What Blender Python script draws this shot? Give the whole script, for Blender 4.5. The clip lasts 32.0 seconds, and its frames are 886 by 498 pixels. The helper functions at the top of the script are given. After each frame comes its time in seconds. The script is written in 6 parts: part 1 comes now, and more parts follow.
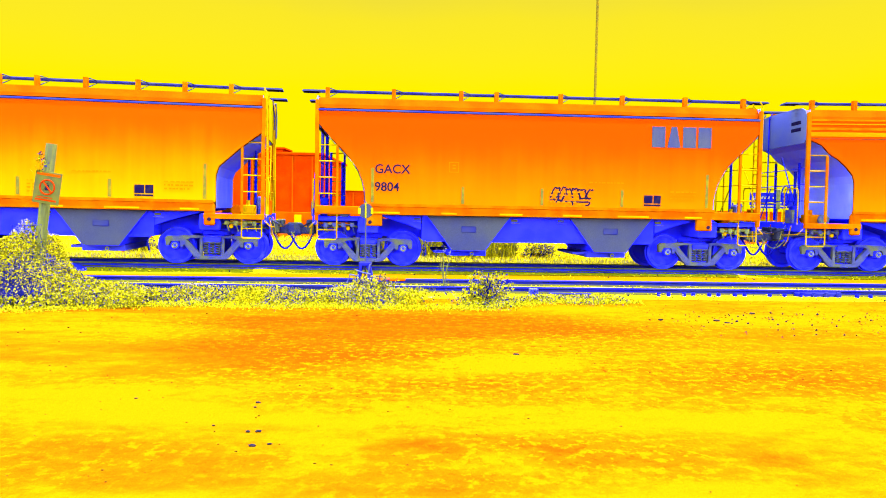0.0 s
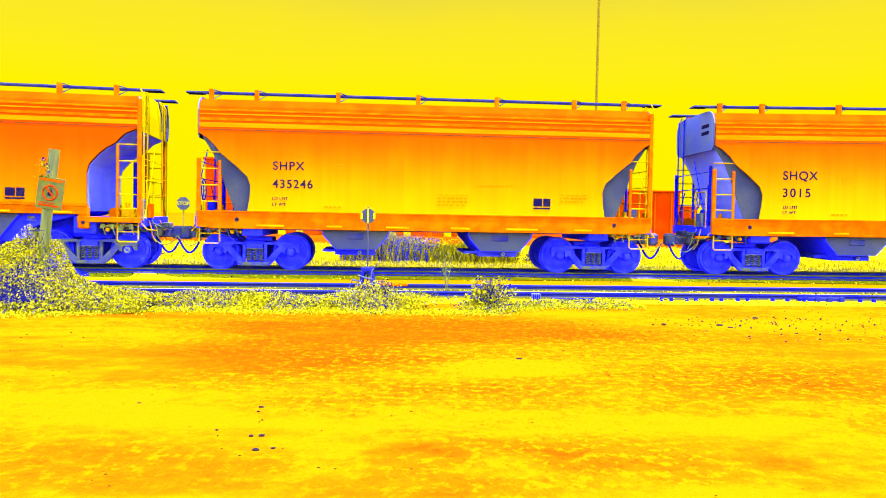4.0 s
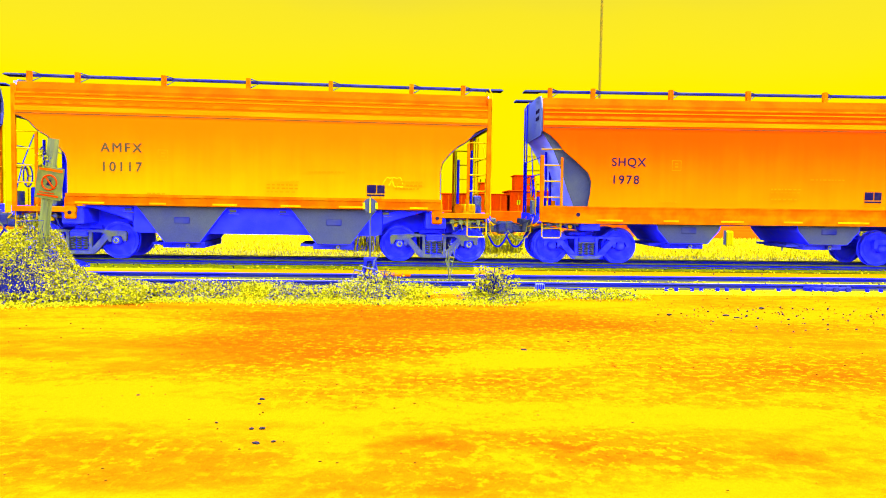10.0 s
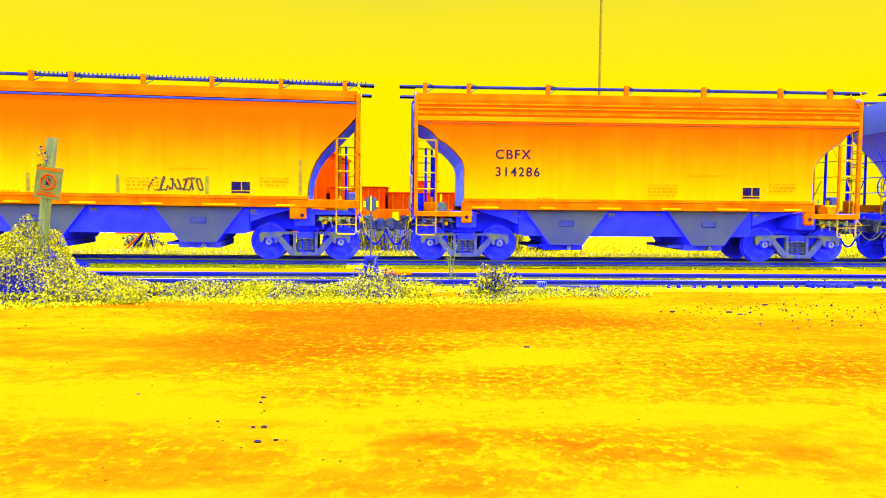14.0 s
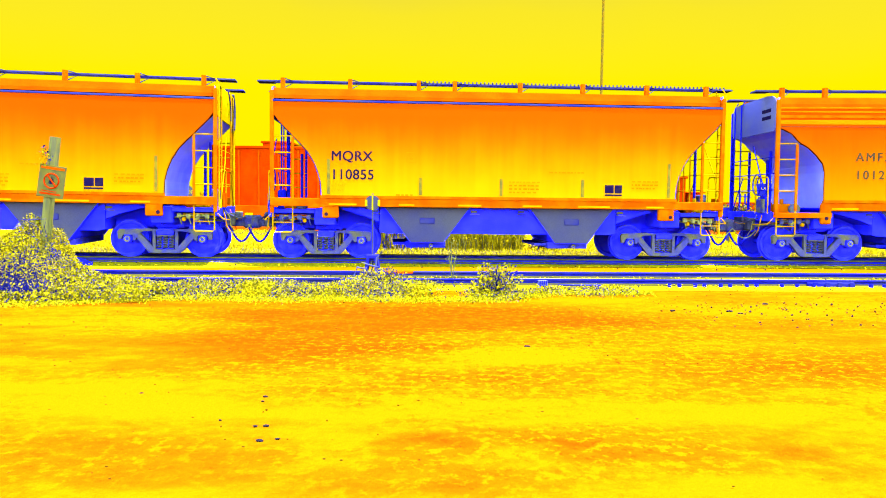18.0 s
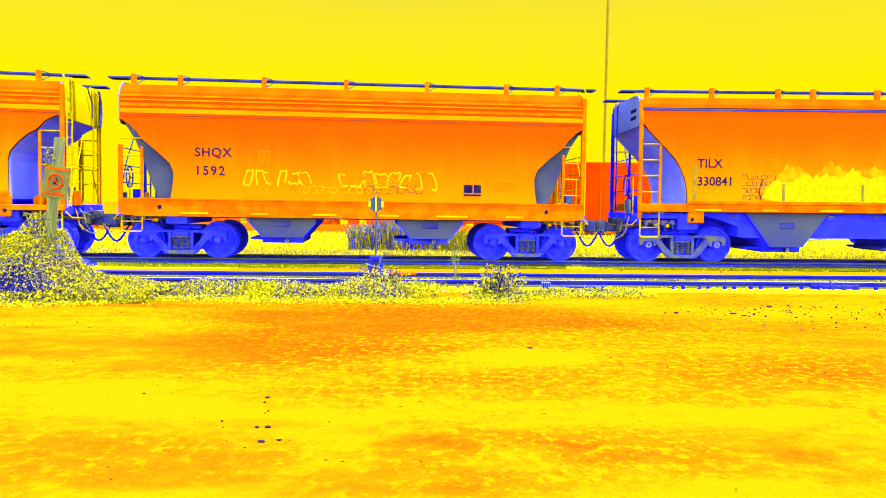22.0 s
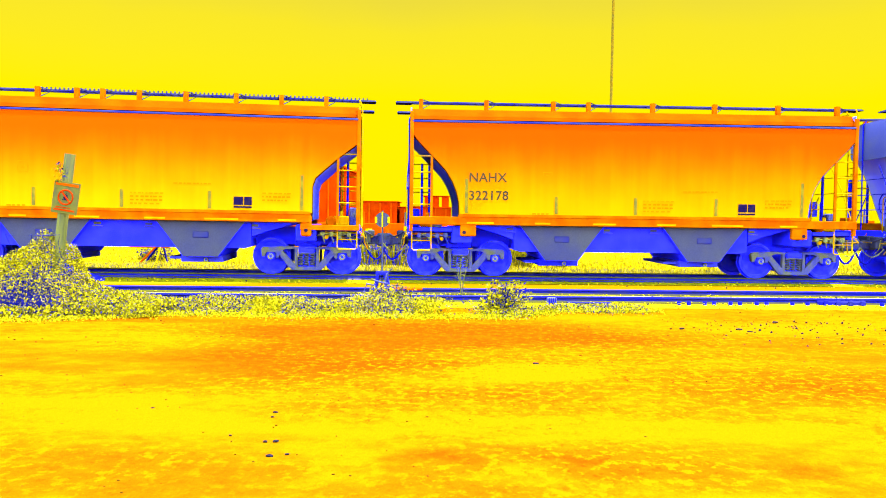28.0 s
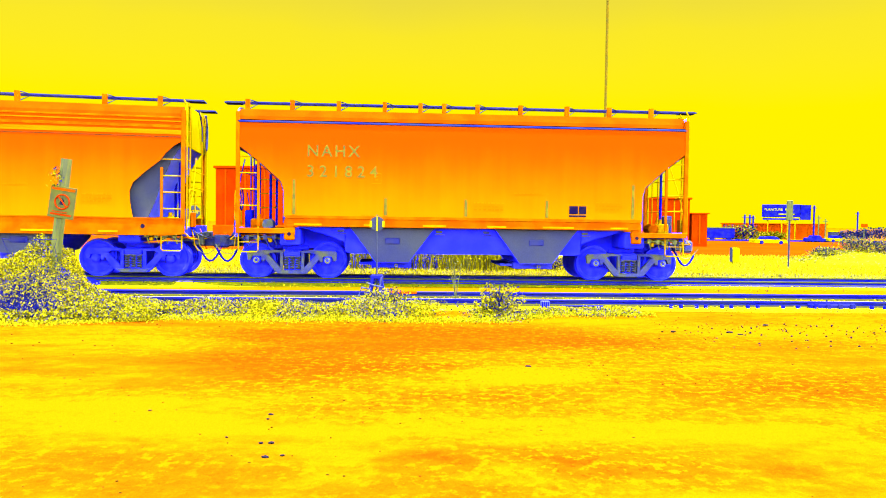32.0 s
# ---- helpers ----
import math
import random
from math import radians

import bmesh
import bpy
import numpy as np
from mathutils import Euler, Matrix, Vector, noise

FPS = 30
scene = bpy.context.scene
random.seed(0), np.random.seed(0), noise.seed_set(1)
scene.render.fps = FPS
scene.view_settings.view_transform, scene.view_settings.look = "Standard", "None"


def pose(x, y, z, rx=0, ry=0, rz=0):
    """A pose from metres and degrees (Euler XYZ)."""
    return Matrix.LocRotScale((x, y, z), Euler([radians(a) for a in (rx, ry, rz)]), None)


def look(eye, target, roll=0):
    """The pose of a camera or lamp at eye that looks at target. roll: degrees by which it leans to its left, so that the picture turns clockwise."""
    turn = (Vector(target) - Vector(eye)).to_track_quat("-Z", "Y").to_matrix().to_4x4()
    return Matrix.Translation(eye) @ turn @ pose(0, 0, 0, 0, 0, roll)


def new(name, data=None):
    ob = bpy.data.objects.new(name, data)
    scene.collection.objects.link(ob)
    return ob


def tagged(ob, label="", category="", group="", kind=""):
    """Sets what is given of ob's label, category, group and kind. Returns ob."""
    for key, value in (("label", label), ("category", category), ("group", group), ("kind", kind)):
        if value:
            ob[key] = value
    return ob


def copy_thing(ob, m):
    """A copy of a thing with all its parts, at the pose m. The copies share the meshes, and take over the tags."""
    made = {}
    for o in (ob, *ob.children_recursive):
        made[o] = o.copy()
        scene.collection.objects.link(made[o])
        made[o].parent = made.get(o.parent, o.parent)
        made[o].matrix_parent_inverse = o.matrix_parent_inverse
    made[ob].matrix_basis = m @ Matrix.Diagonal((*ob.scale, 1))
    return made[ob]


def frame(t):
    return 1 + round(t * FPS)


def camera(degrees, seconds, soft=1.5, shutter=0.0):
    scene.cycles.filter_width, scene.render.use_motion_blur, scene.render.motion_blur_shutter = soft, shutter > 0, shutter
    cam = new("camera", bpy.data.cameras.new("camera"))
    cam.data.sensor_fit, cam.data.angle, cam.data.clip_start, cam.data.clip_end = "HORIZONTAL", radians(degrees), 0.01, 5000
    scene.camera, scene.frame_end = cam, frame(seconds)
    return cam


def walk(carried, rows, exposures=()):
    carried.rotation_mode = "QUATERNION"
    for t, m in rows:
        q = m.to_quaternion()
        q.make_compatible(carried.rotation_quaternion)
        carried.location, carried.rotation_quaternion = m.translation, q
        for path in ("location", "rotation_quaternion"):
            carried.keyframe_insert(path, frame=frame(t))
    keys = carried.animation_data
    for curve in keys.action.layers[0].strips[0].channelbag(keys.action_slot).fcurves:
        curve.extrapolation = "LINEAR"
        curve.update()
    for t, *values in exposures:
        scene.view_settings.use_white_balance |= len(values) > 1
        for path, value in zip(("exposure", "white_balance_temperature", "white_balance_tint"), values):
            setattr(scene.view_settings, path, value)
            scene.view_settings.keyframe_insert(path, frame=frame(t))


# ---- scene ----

cam = camera(59.19, 32.0, soft=0.92)


def view(x, y, z, turn, down, lean):
    """A hand-held camera 1.6 m above the dirt, facing the tracks (+y)."""
    a, b = radians(turn), radians(down)
    eye = Vector((x, y, 1.6 + z))
    return look(eye, eye + Vector((math.sin(a) * math.cos(b), math.cos(a) * math.cos(b), -math.sin(b))), lean)


walk(cam, [(t, view(*v)) for t, *v in (
    (0, 0.016, -0.115, 0.035, 0.422, 2.916, 0.920),
    (0.5, 0.003, -0.094, 0.026, 0.463, 2.897, 0.870),
    (1, 0.002, -0.093, 0.026, 0.430, 2.913, 0.792),
    (1.5, 0.002, -0.095, 0.026, 0.367, 2.902, 0.820),
    (2, 0.002, -0.096, 0.027, 0.315, 2.855, 0.779),
    (2.5, 0.005, -0.106, 0.019, 0.306, 2.762, 0.738),
    (3, -0.000, -0.104, 0.019, 0.311, 2.699, 0.787),
    (3.5, 0.005, -0.115, 0.019, 0.249, 2.597, 0.783),
    (5.5, -0.007, -0.090, 0.011, 0.580, 2.294, 1.121),
    (6, -0.004, -0.092, 0.016, 0.619, 2.326, 1.106),
    (6.5, -0.015, -0.056, -0.002, 0.777, 2.299, 1.023),
    (7, -0.019, -0.024, 0.000, 0.823, 2.422, 1.017),
    (7.5, -0.018, -0.002, 0.008, 0.790, 2.618, 0.983),
    (8, -0.017, 0.016, -0.001, 0.689, 2.712, 0.947),
    (8.5, -0.024, 0.033, -0.017, 0.716, 2.756, 0.736),
    (9, -0.020, 0.029, -0.011, 0.573, 2.928, 0.696),
    (9.5, -0.015, 0.025, -0.001, 0.376, 3.081, 0.688),
    (10, -0.006, 0.016, 0.002, 0.122, 3.188, 0.750),
    (10.5, -0.013, 0.033, 0.000, 0.019, 3.254, 0.733),
    (11, -0.005, 0.012, 0.008, -0.070, 3.315, 0.752),
    (11.5, -0.008, 0.018, 0.002, -0.045, 3.310, 0.691),
    (12, -0.021, 0.037, -0.009, 0.068, 3.273, 0.642),
    (12.5, -0.012, 0.041, -0.013, 0.043, 3.261, 0.553),
    (13, 0.000, 0.000, -0.000, 0.000, 3.283, 0.487),
    (13.5, -0.022, 0.060, -0.023, 0.128, 3.236, 0.471),
    (14, -0.027, 0.079, -0.031, 0.119, 3.212, 0.475),
    (14.5, -0.020, 0.075, -0.020, 0.078, 3.254, 0.439),
    (16.5, -0.011, 0.066, -0.016, -0.110, 3.326, 0.423),
    (17, -0.009, 0.050, -0.009, -0.105, 3.343, 0.454),
    (17.5, 0.009, 0.026, 0.007, -0.200, 3.414, 0.491),
    (18, -0.015, 0.035, -0.004, -0.027, 3.398, 0.512),
    (18.5, -0.013, 0.042, -0.004, -0.063, 3.405, 0.560),
    (19, 0.003, 0.007, 0.005, -0.156, 3.397, 0.557),
    (19.5, -0.013, 0.029, -0.002, -0.109, 3.380, 0.628),
    (20, -0.014, 0.036, -0.005, -0.118, 3.312, 0.550),
    (20.5, -0.023, 0.038, -0.005, -0.094, 3.302, 0.653),
    (21, -0.007, 0.021, -0.000, -0.227, 3.306, 0.598),
    (21.5, 0.004, 0.017, 0.004, -0.337, 3.324, 0.633),
    (22, -0.003, 0.041, -0.006, -0.325, 3.290, 0.640),
    (22.5, -0.005, 0.044, -0.017, -0.323, 3.250, 0.671),
    (23, -0.011, 0.037, -0.015, -0.250, 3.244, 0.714),
    (23.5, -0.011, 0.014, -0.003, -0.225, 3.216, 0.805),
    (24, -0.005, -0.003, -0.002, -0.243, 3.120, 0.760),
    (24.5, -0.012, -0.010, -0.003, -0.215, 3.029, 0.761),
    (25, -0.005, -0.035, 0.002, -0.280, 2.901, 0.736),
    (25.5, -0.011, -0.032, 0.005, -0.326, 2.786, 0.812),
    (27.5, -0.012, -0.028, 0.006, -0.640, 2.226, 0.684),
    (28, -0.012, -0.020, 0.003, -0.739, 2.175, 0.681),
    (28.5, 0.001, -0.053, 0.009, -0.867, 2.182, 0.612),
    (29, -0.011, -0.052, 0.007, -0.722, 2.225, 0.698),
    (29.5, -0.005, -0.078, 0.016, -0.680, 2.246, 0.705),
    (30, -0.017, -0.070, 0.001, -0.502, 2.132, 0.637),
    (30.5, -0.004, -0.087, 0.011, -0.524, 2.131, 0.658),
    (31, -0.013, -0.088, 0.005, -0.374, 2.060, 0.684),
    (31.5, -0.007, -0.090, -0.002, -0.356, 1.938, 0.590),
    (32, 0.013, -0.138, 0.022, -0.411, 1.945, 0.652),
)], exposures=[(0, 5.0), (32, 5.0)])

# ---- light ----
SUN_HEIGHT, SUN_SIDE = 72, 70          # degrees; the sun stands very high, behind the camera and to its right
world = bpy.data.worlds.new("world")
scene.world = world
world.use_nodes = True
sky = world.node_tree.nodes.new("ShaderNodeTexSky")
sky.sky_type, sky.sun_disc = "NISHITA", False
sky.air_density, sky.dust_density, sky.ozone_density = 1.6, 0.2, 2.0
sky.sun_elevation, sky.sun_rotation = radians(SUN_HEIGHT), radians(180 + SUN_SIDE)
world.node_tree.links.new(sky.outputs["Color"], world.node_tree.nodes["Background"].inputs["Color"])
world.node_tree.nodes["Background"].inputs["Strength"].default_value = 0.15

lamp = bpy.data.lights.new("sun", "SUN")
lamp.energy, lamp.angle, lamp.color = 2.0, radians(0.6), (1.0, 0.98, 0.95)
sun = new("sun", lamp)
a, b = radians(SUN_SIDE), radians(SUN_HEIGHT)
sun.matrix_world = look((40 * math.sin(a), -40 * math.cos(a), 40 * math.tan(b)), (0, 0, 0))

# ---- materials ----


def material(name, colour, second=None, scale=4.0, rough=0.7, gloss=0.2, metal=0.0, bump=0.0, bump_scale=40.0,
             stretch=(1, 1, 1), low=0.4, high=0.62, fine=0.0, spread=0.0):
    """A procedural surface: two tones mixed by a coarse noise, a fine grain on top, and a fine relief."""
    m = bpy.data.materials.new(name)
    m.use_nodes = True
    nodes, links = m.node_tree.nodes, m.node_tree.links
    shader = nodes["Principled BSDF"]
    shader.inputs["Roughness"].default_value = rough
    shader.inputs["Specular IOR Level"].default_value = gloss
    shader.inputs["Metallic"].default_value = metal
    place = nodes.new("ShaderNodeTexCoord")
    mapping = nodes.new("ShaderNodeMapping")
    mapping.inputs["Scale"].default_value = stretch
    links.new(place.outputs["Object"], mapping.inputs["Vector"])
    coarse = nodes.new("ShaderNodeTexNoise")
    coarse.inputs["Scale"].default_value, coarse.inputs["Detail"].default_value = scale, 6
    links.new(mapping.outputs["Vector"], coarse.inputs["Vector"])
    ramp = nodes.new("ShaderNodeValToRGB")
    ramp.color_ramp.elements[0].position, ramp.color_ramp.elements[1].position = low, high
    ramp.color_ramp.elements[0].color = (*colour, 1)
    ramp.color_ramp.elements[1].color = (*(second or [c * 0.85 for c in colour]), 1)
    links.new(coarse.outputs["Fac"], ramp.inputs["Fac"])
    out = ramp.outputs["Color"]
    if fine:
        grain = nodes.new("ShaderNodeTexNoise")
        grain.inputs["Scale"].default_value, grain.inputs["Detail"].default_value = bump_scale, 3
        links.new(mapping.outputs["Vector"], grain.inputs["Vector"])
        span = nodes.new("ShaderNodeMapRange")
        span.inputs["From Min"].default_value, span.inputs["From Max"].default_value = 0.3, 0.7
        span.inputs["To Min"].default_value, span.inputs["To Max"].default_value = 1 - fine, 1 + fine
        links.new(grain.outputs["Fac"], span.inputs["Value"])
        times = nodes.new("ShaderNodeVectorMath")
        times.operation = "SCALE"
        links.new(out, times.inputs[0])
        links.new(span.outputs["Result"], times.inputs["Scale"])
        out = times.outputs["Vector"]
    if spread:
        info = nodes.new("ShaderNodeObjectInfo")
        span = nodes.new("ShaderNodeMapRange")
        span.inputs["To Min"].default_value, span.inputs["To Max"].default_value = 1 - spread, 1 + spread
        links.new(info.outputs["Random"], span.inputs["Value"])
        times = nodes.new("ShaderNodeVectorMath")
        times.operation = "SCALE"
        links.new(out, times.inputs[0])
        links.new(span.outputs["Result"], times.inputs["Scale"])
        out = times.outputs["Vector"]
    links.new(out, shader.inputs["Base Color"])
    if bump:
        relief = nodes.new("ShaderNodeTexNoise")
        relief.inputs["Scale"].default_value, relief.inputs["Detail"].default_value = bump_scale, 4
        links.new(mapping.outputs["Vector"], relief.inputs["Vector"])
        node = nodes.new("ShaderNodeBump")
        node.inputs["Strength"].default_value, node.inputs["Distance"].default_value = bump, 0.02
        links.new(relief.outputs["Fac"], node.inputs["Height"])
        links.new(node.outputs["Normal"], shader.inputs["Normal"])
    return m


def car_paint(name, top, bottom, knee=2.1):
    """Weathered paint: bounced light painted in with the dust low down; rain-washed thin upright streaks."""
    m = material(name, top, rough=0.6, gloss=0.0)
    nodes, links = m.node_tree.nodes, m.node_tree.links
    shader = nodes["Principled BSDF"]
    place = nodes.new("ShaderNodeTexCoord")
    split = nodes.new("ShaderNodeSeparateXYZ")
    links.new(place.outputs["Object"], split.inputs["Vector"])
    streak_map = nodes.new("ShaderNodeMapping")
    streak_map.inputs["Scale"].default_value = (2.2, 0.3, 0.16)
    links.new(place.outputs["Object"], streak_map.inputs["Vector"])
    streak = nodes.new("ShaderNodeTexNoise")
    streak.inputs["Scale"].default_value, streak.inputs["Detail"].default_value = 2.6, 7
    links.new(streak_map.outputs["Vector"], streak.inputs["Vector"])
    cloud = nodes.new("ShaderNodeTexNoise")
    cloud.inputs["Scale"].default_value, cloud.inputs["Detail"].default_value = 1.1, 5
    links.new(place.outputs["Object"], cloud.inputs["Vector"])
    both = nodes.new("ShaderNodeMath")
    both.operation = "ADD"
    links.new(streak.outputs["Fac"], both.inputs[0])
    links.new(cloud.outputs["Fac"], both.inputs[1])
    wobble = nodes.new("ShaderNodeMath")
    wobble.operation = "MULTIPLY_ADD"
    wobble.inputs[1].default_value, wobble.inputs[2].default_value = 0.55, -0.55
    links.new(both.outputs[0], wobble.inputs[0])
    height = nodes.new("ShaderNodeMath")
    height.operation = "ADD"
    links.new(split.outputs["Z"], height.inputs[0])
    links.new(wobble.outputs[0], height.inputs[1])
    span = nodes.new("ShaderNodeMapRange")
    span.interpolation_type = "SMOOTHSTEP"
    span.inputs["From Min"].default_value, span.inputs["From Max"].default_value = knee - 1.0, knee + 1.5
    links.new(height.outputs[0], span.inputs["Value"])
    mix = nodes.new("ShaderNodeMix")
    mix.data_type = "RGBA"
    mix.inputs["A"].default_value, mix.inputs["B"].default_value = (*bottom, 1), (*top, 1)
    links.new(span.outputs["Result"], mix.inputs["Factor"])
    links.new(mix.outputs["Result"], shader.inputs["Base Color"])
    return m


M = {}
# second colour: dust plus the light bounced up from the ground
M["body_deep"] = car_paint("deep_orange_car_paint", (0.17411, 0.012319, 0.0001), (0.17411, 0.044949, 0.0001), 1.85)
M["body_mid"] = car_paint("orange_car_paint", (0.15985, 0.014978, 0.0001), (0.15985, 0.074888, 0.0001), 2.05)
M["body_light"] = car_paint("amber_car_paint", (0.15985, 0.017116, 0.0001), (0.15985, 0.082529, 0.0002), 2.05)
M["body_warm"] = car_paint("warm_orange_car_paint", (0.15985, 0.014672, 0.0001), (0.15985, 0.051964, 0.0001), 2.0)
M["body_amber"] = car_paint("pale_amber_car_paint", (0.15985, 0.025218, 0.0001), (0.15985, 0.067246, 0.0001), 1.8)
M["roof"] = material("orange_roof_paint", (0.106, 0.0095, 0.0001), (0.106, 0.0135, 0.0001), 1.5, 0.6, 0.0)
M["trim"] = material("orange_steel", (0.14157, 0.018662, 0.0001), (0.14157, 0.030888, 0.0001), 3.0, 0.6, 0.0, spread=0.05)
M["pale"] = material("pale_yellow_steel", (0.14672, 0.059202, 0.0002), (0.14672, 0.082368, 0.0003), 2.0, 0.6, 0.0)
M["blue"] = material("blue_underframe_and_shaded_hopper", (0.00616, 0.006776, 0.66), (0.010164, 0.010472, 0.54), 3.0, 0.9, 0.0, bump=0.2)
M["bluegrey"] = material("blue_grey_plate", (0.004, 0.004, 0.30), (0.016, 0.016, 0.20), 1.2, 0.8, 0.0, low=0.38, high=0.66)
# plain grey things, and the shade painted on the recessed end webs
M["grey"] = material("grey_plate_and_shaded_web", (0.0126, 0.012, 0.027), (0.0204, 0.0192, 0.024), 1.6, 0.8, 0.0, fine=0.15)
M["frame"] = material("grey_cast_steel", (0.0132, 0.012936, 0.075), (0.03564, 0.033, 0.018), 4.0, 0.8, 0.01, fine=0.2)
M["cap"] = material("pale_bearing_metal", (0.08928, 0.08184, 0.006), (0.0372, 0.0372, 0.015), 14, 0.6, 0.1)
M["wheel"] = material("blue_wheel_steel", (0.005544, 0.005852, 0.52), (0.01155, 0.01155, 0.4), 6.0, 0.8, 0.0)
M["rail"] = material("dark_rail_steel", (0.00224, 0.00224, 0.1), (0.007, 0.007, 0.07), 3.0, 0.7, 0.0)
M["railtop"] = material("worn_rail_head", (0.02108, 0.01984, 0.00500), (0.02790, 0.02604, 0.00400), 4.0, 0.5, 0.0)
M["tie"] = material("weathered_tie_wood", (0.030, 0.026, 0.001), (0.012, 0.011, 0.006), 6.0, 0.9, 0.0, bump=0.5)
M["ink"] = material("dark_blue_stencil_paint", (0.00248, 0.00124, 0.01000), (0.00496, 0.00310, 0.00900), 9, 0.8, 0.0)
M["greyink"] = material("worn_grey_stencil_paint", (0.020, 0.0140, 0.0045), (0.0105, 0.0080, 0.006), 9, 0.8, 0.0)
M["faintink"] = material("faint_yellow_stencil_paint", (0.14672, 0.084942, 0.0003), (0.14157, 0.06435, 0.0003), 12, 0.8, 0.0)
M["red"] = material("red_wall_paint", (0.12299, 0.0061525, 5e-05), (0.12709, 0.009844, 5e-05), 0.7, 0.8, 0.0)
M["red2"] = material("orange_red_wall_paint", (0.14421, 0.013283, 0.0001), (0.14421, 0.018975, 0.0001), 0.9, 0.8, 0.0)
M["road"] = material("orange_road_surface", (0.070, 0.0085, 0.0001), (0.070, 0.0115, 0.0001), 0.5, 0.95, 0.0, stretch=(0.3, 1, 1), fine=0.15)
M["leaf"] = material("yellow_leaf", (0.090112, 0.067584, 0.0005), (0.050688, 0.04224, 0.0015), 9.0, 0.8, 0.0)
# blue foliage, mostly standing in for the shade between yellow leaves
M["leafdark"] = material("blue_leaf_and_leaf_shade", (0.0026, 0.0026, 0.045), (0.0044, 0.0042, 0.030), 8.0, 0.8, 0.0)
M["straw"] = material("dry_yellow_grass", (0.13798, 0.10701, 0.0005), (0.10701, 0.090112, 0.0015), 7.0, 0.85, 0.0)
M["grassblade"] = material("sunlit_dry_grass", (0.20, 0.155, 0.0006), (0.165, 0.138, 0.0020), 1.3, 0.85, 0.0)
M["wood"] = material("grey_post_wood", (0.049203, 0.046029, 0.008), (0.031744, 0.03095, 0.0125), 7.0, 0.85, 0.02, stretch=(3, 3, 0.4), bump=0.4)
M["signplate"] = material("weathered_sign_plate", (0.036, 0.032, 0.0050), (0.026, 0.0235, 0.0080), 6.0, 0.6, 0.0)
M["gravel"] = material("yellow_ballast_stone", (0.0980, 0.0745, 0.00040), (0.0760, 0.0580, 0.00100), 9.0, 0.95, 0.0, bump=0.8, bump_scale=22, fine=0.25)
M["fartree"] = material("hazy_grey_blue_trees", (0.007, 0.007, 0.022), (0.014, 0.014, 0.020), 1.2, 0.9, 0.0)
# yellow things, and the sunlight painted on the cars' right ends
M["lit"] = material("bright_yellow_and_sunlit_paint", (0.140, 0.108, 0.0001), (0.140, 0.088, 0.0001), 2.0, 0.7, 0.0)
M["walkway"] = material("blue_grey_walkway_steel", (0.005, 0.005, 0.055), (0.014, 0.0135, 0.040), 2.0, 0.8, 0.0)
M["farblue"] = material("dull_blue_paint", (0.0015, 0.0015, 0.075), (0.005, 0.005, 0.06), 2.0, 0.9, 0.0)
# dark blue steel, and the shade painted on far and left-end posts
M["post"] = material("dark_blue_and_shaded_post_paint", (0.0012, 0.0012, 0.16), (0.004, 0.004, 0.12), 4.0, 0.9, 0.0)
# shade painted on the left end sheets; also the heel block
M["hood"] = material("grey_block_and_shaded_end_sheet", (0.023, 0.0228, 0.078), (0.032, 0.0315, 0.058), 1.0, 0.8, 0.0, fine=0.1)
M["siderail"] = material("rusted_siding_rail", (0.0032, 0.0032, 0.080), (0.0075, 0.0072, 0.040), 1.4, 0.8, 0.0)
M["darkstone"] = material("dark_stone", (0.0020, 0.0018, 0.0090), (0.0060, 0.0045, 0.0030), 6.0, 0.9, 0.0)
M["raildust"] = material("dusty_rail_web", (0.0200, 0.0178, 0.0024), (0.0115, 0.0105, 0.0060), 2.5, 0.9, 0.0, stretch=(0.4, 1, 1), low=0.35, high=0.65)
M["rib"] = material("dusty_amber_rib", (0.14672, 0.035071, 0.0001), (0.14672, 0.047696, 0.0002), 2.0, 0.6, 0.0, stretch=(0.3, 1, 3))
# the shade under the sloping ends, put into the sheet's colour
M["slope"] = material("blue_grey_shaded_slope_sheet", (0.115, 0.115, 0.60), (0.165, 0.162, 0.43), 1.2, 0.8, 0.0, low=0.36, high=0.68)
M["bay"] = material("blue_grey_shaded_hopper_and_logo", (0.01276, 0.012441, 0.0352), (0.019938, 0.018821, 0.0253), 1.3, 0.8, 0.0, low=0.36, high=0.68, fine=0.12)
M["springs"] = material("dusty_spring_steel", (0.0192, 0.018, 0.03), (0.0312, 0.0288, 0.02), 6.0, 0.8, 0.0)
M["grit"] = material("dark_grit", (0.006, 0.0045, 0.0015), (0.020, 0.010, 0.0005), 3.0, 0.9, 0.0)
M["darksoil"] = material("dark_blue_soil", (0.0040, 0.0040, 0.17), (0.0080, 0.0078, 0.11), 5.0, 0.95, 0.0, bump=0.6)
M["rustpole"] = material("brownish_pole_paint", (0.046, 0.030, 0.0030), (0.060, 0.034, 0.0015), 3.0, 0.8, 0.0)
M["sprayhaze"] = material("thin_yellow_overspray", (0.14672, 0.030888, 0.0002), (0.14672, 0.059202, 0.0003), 3.5, 0.8, 0.0, low=0.36, high=0.6)
# grey weeds on the bank, and the train's shade on the grass
M["greygrass"] = material("grey_grass_and_train_shade", (0.04352, 0.03968, 0.04), (0.064, 0.05632, 0.02), 2.0, 0.9, 0.0)
# the train's shade on the ballast, as a blue colour
M["shadeballast"] = material("blue_shaded_ballast", (0.0040, 0.0039, 0.110), (0.0110, 0.0102, 0.070), 6.0, 0.95, 0.0, bump=0.7, bump_scale=22)
M["stake"] = material("grey_dusted_stake", (0.036, 0.030, 0.0060), (0.066, 0.046, 0.0020), 5.0, 0.8, 0.0)
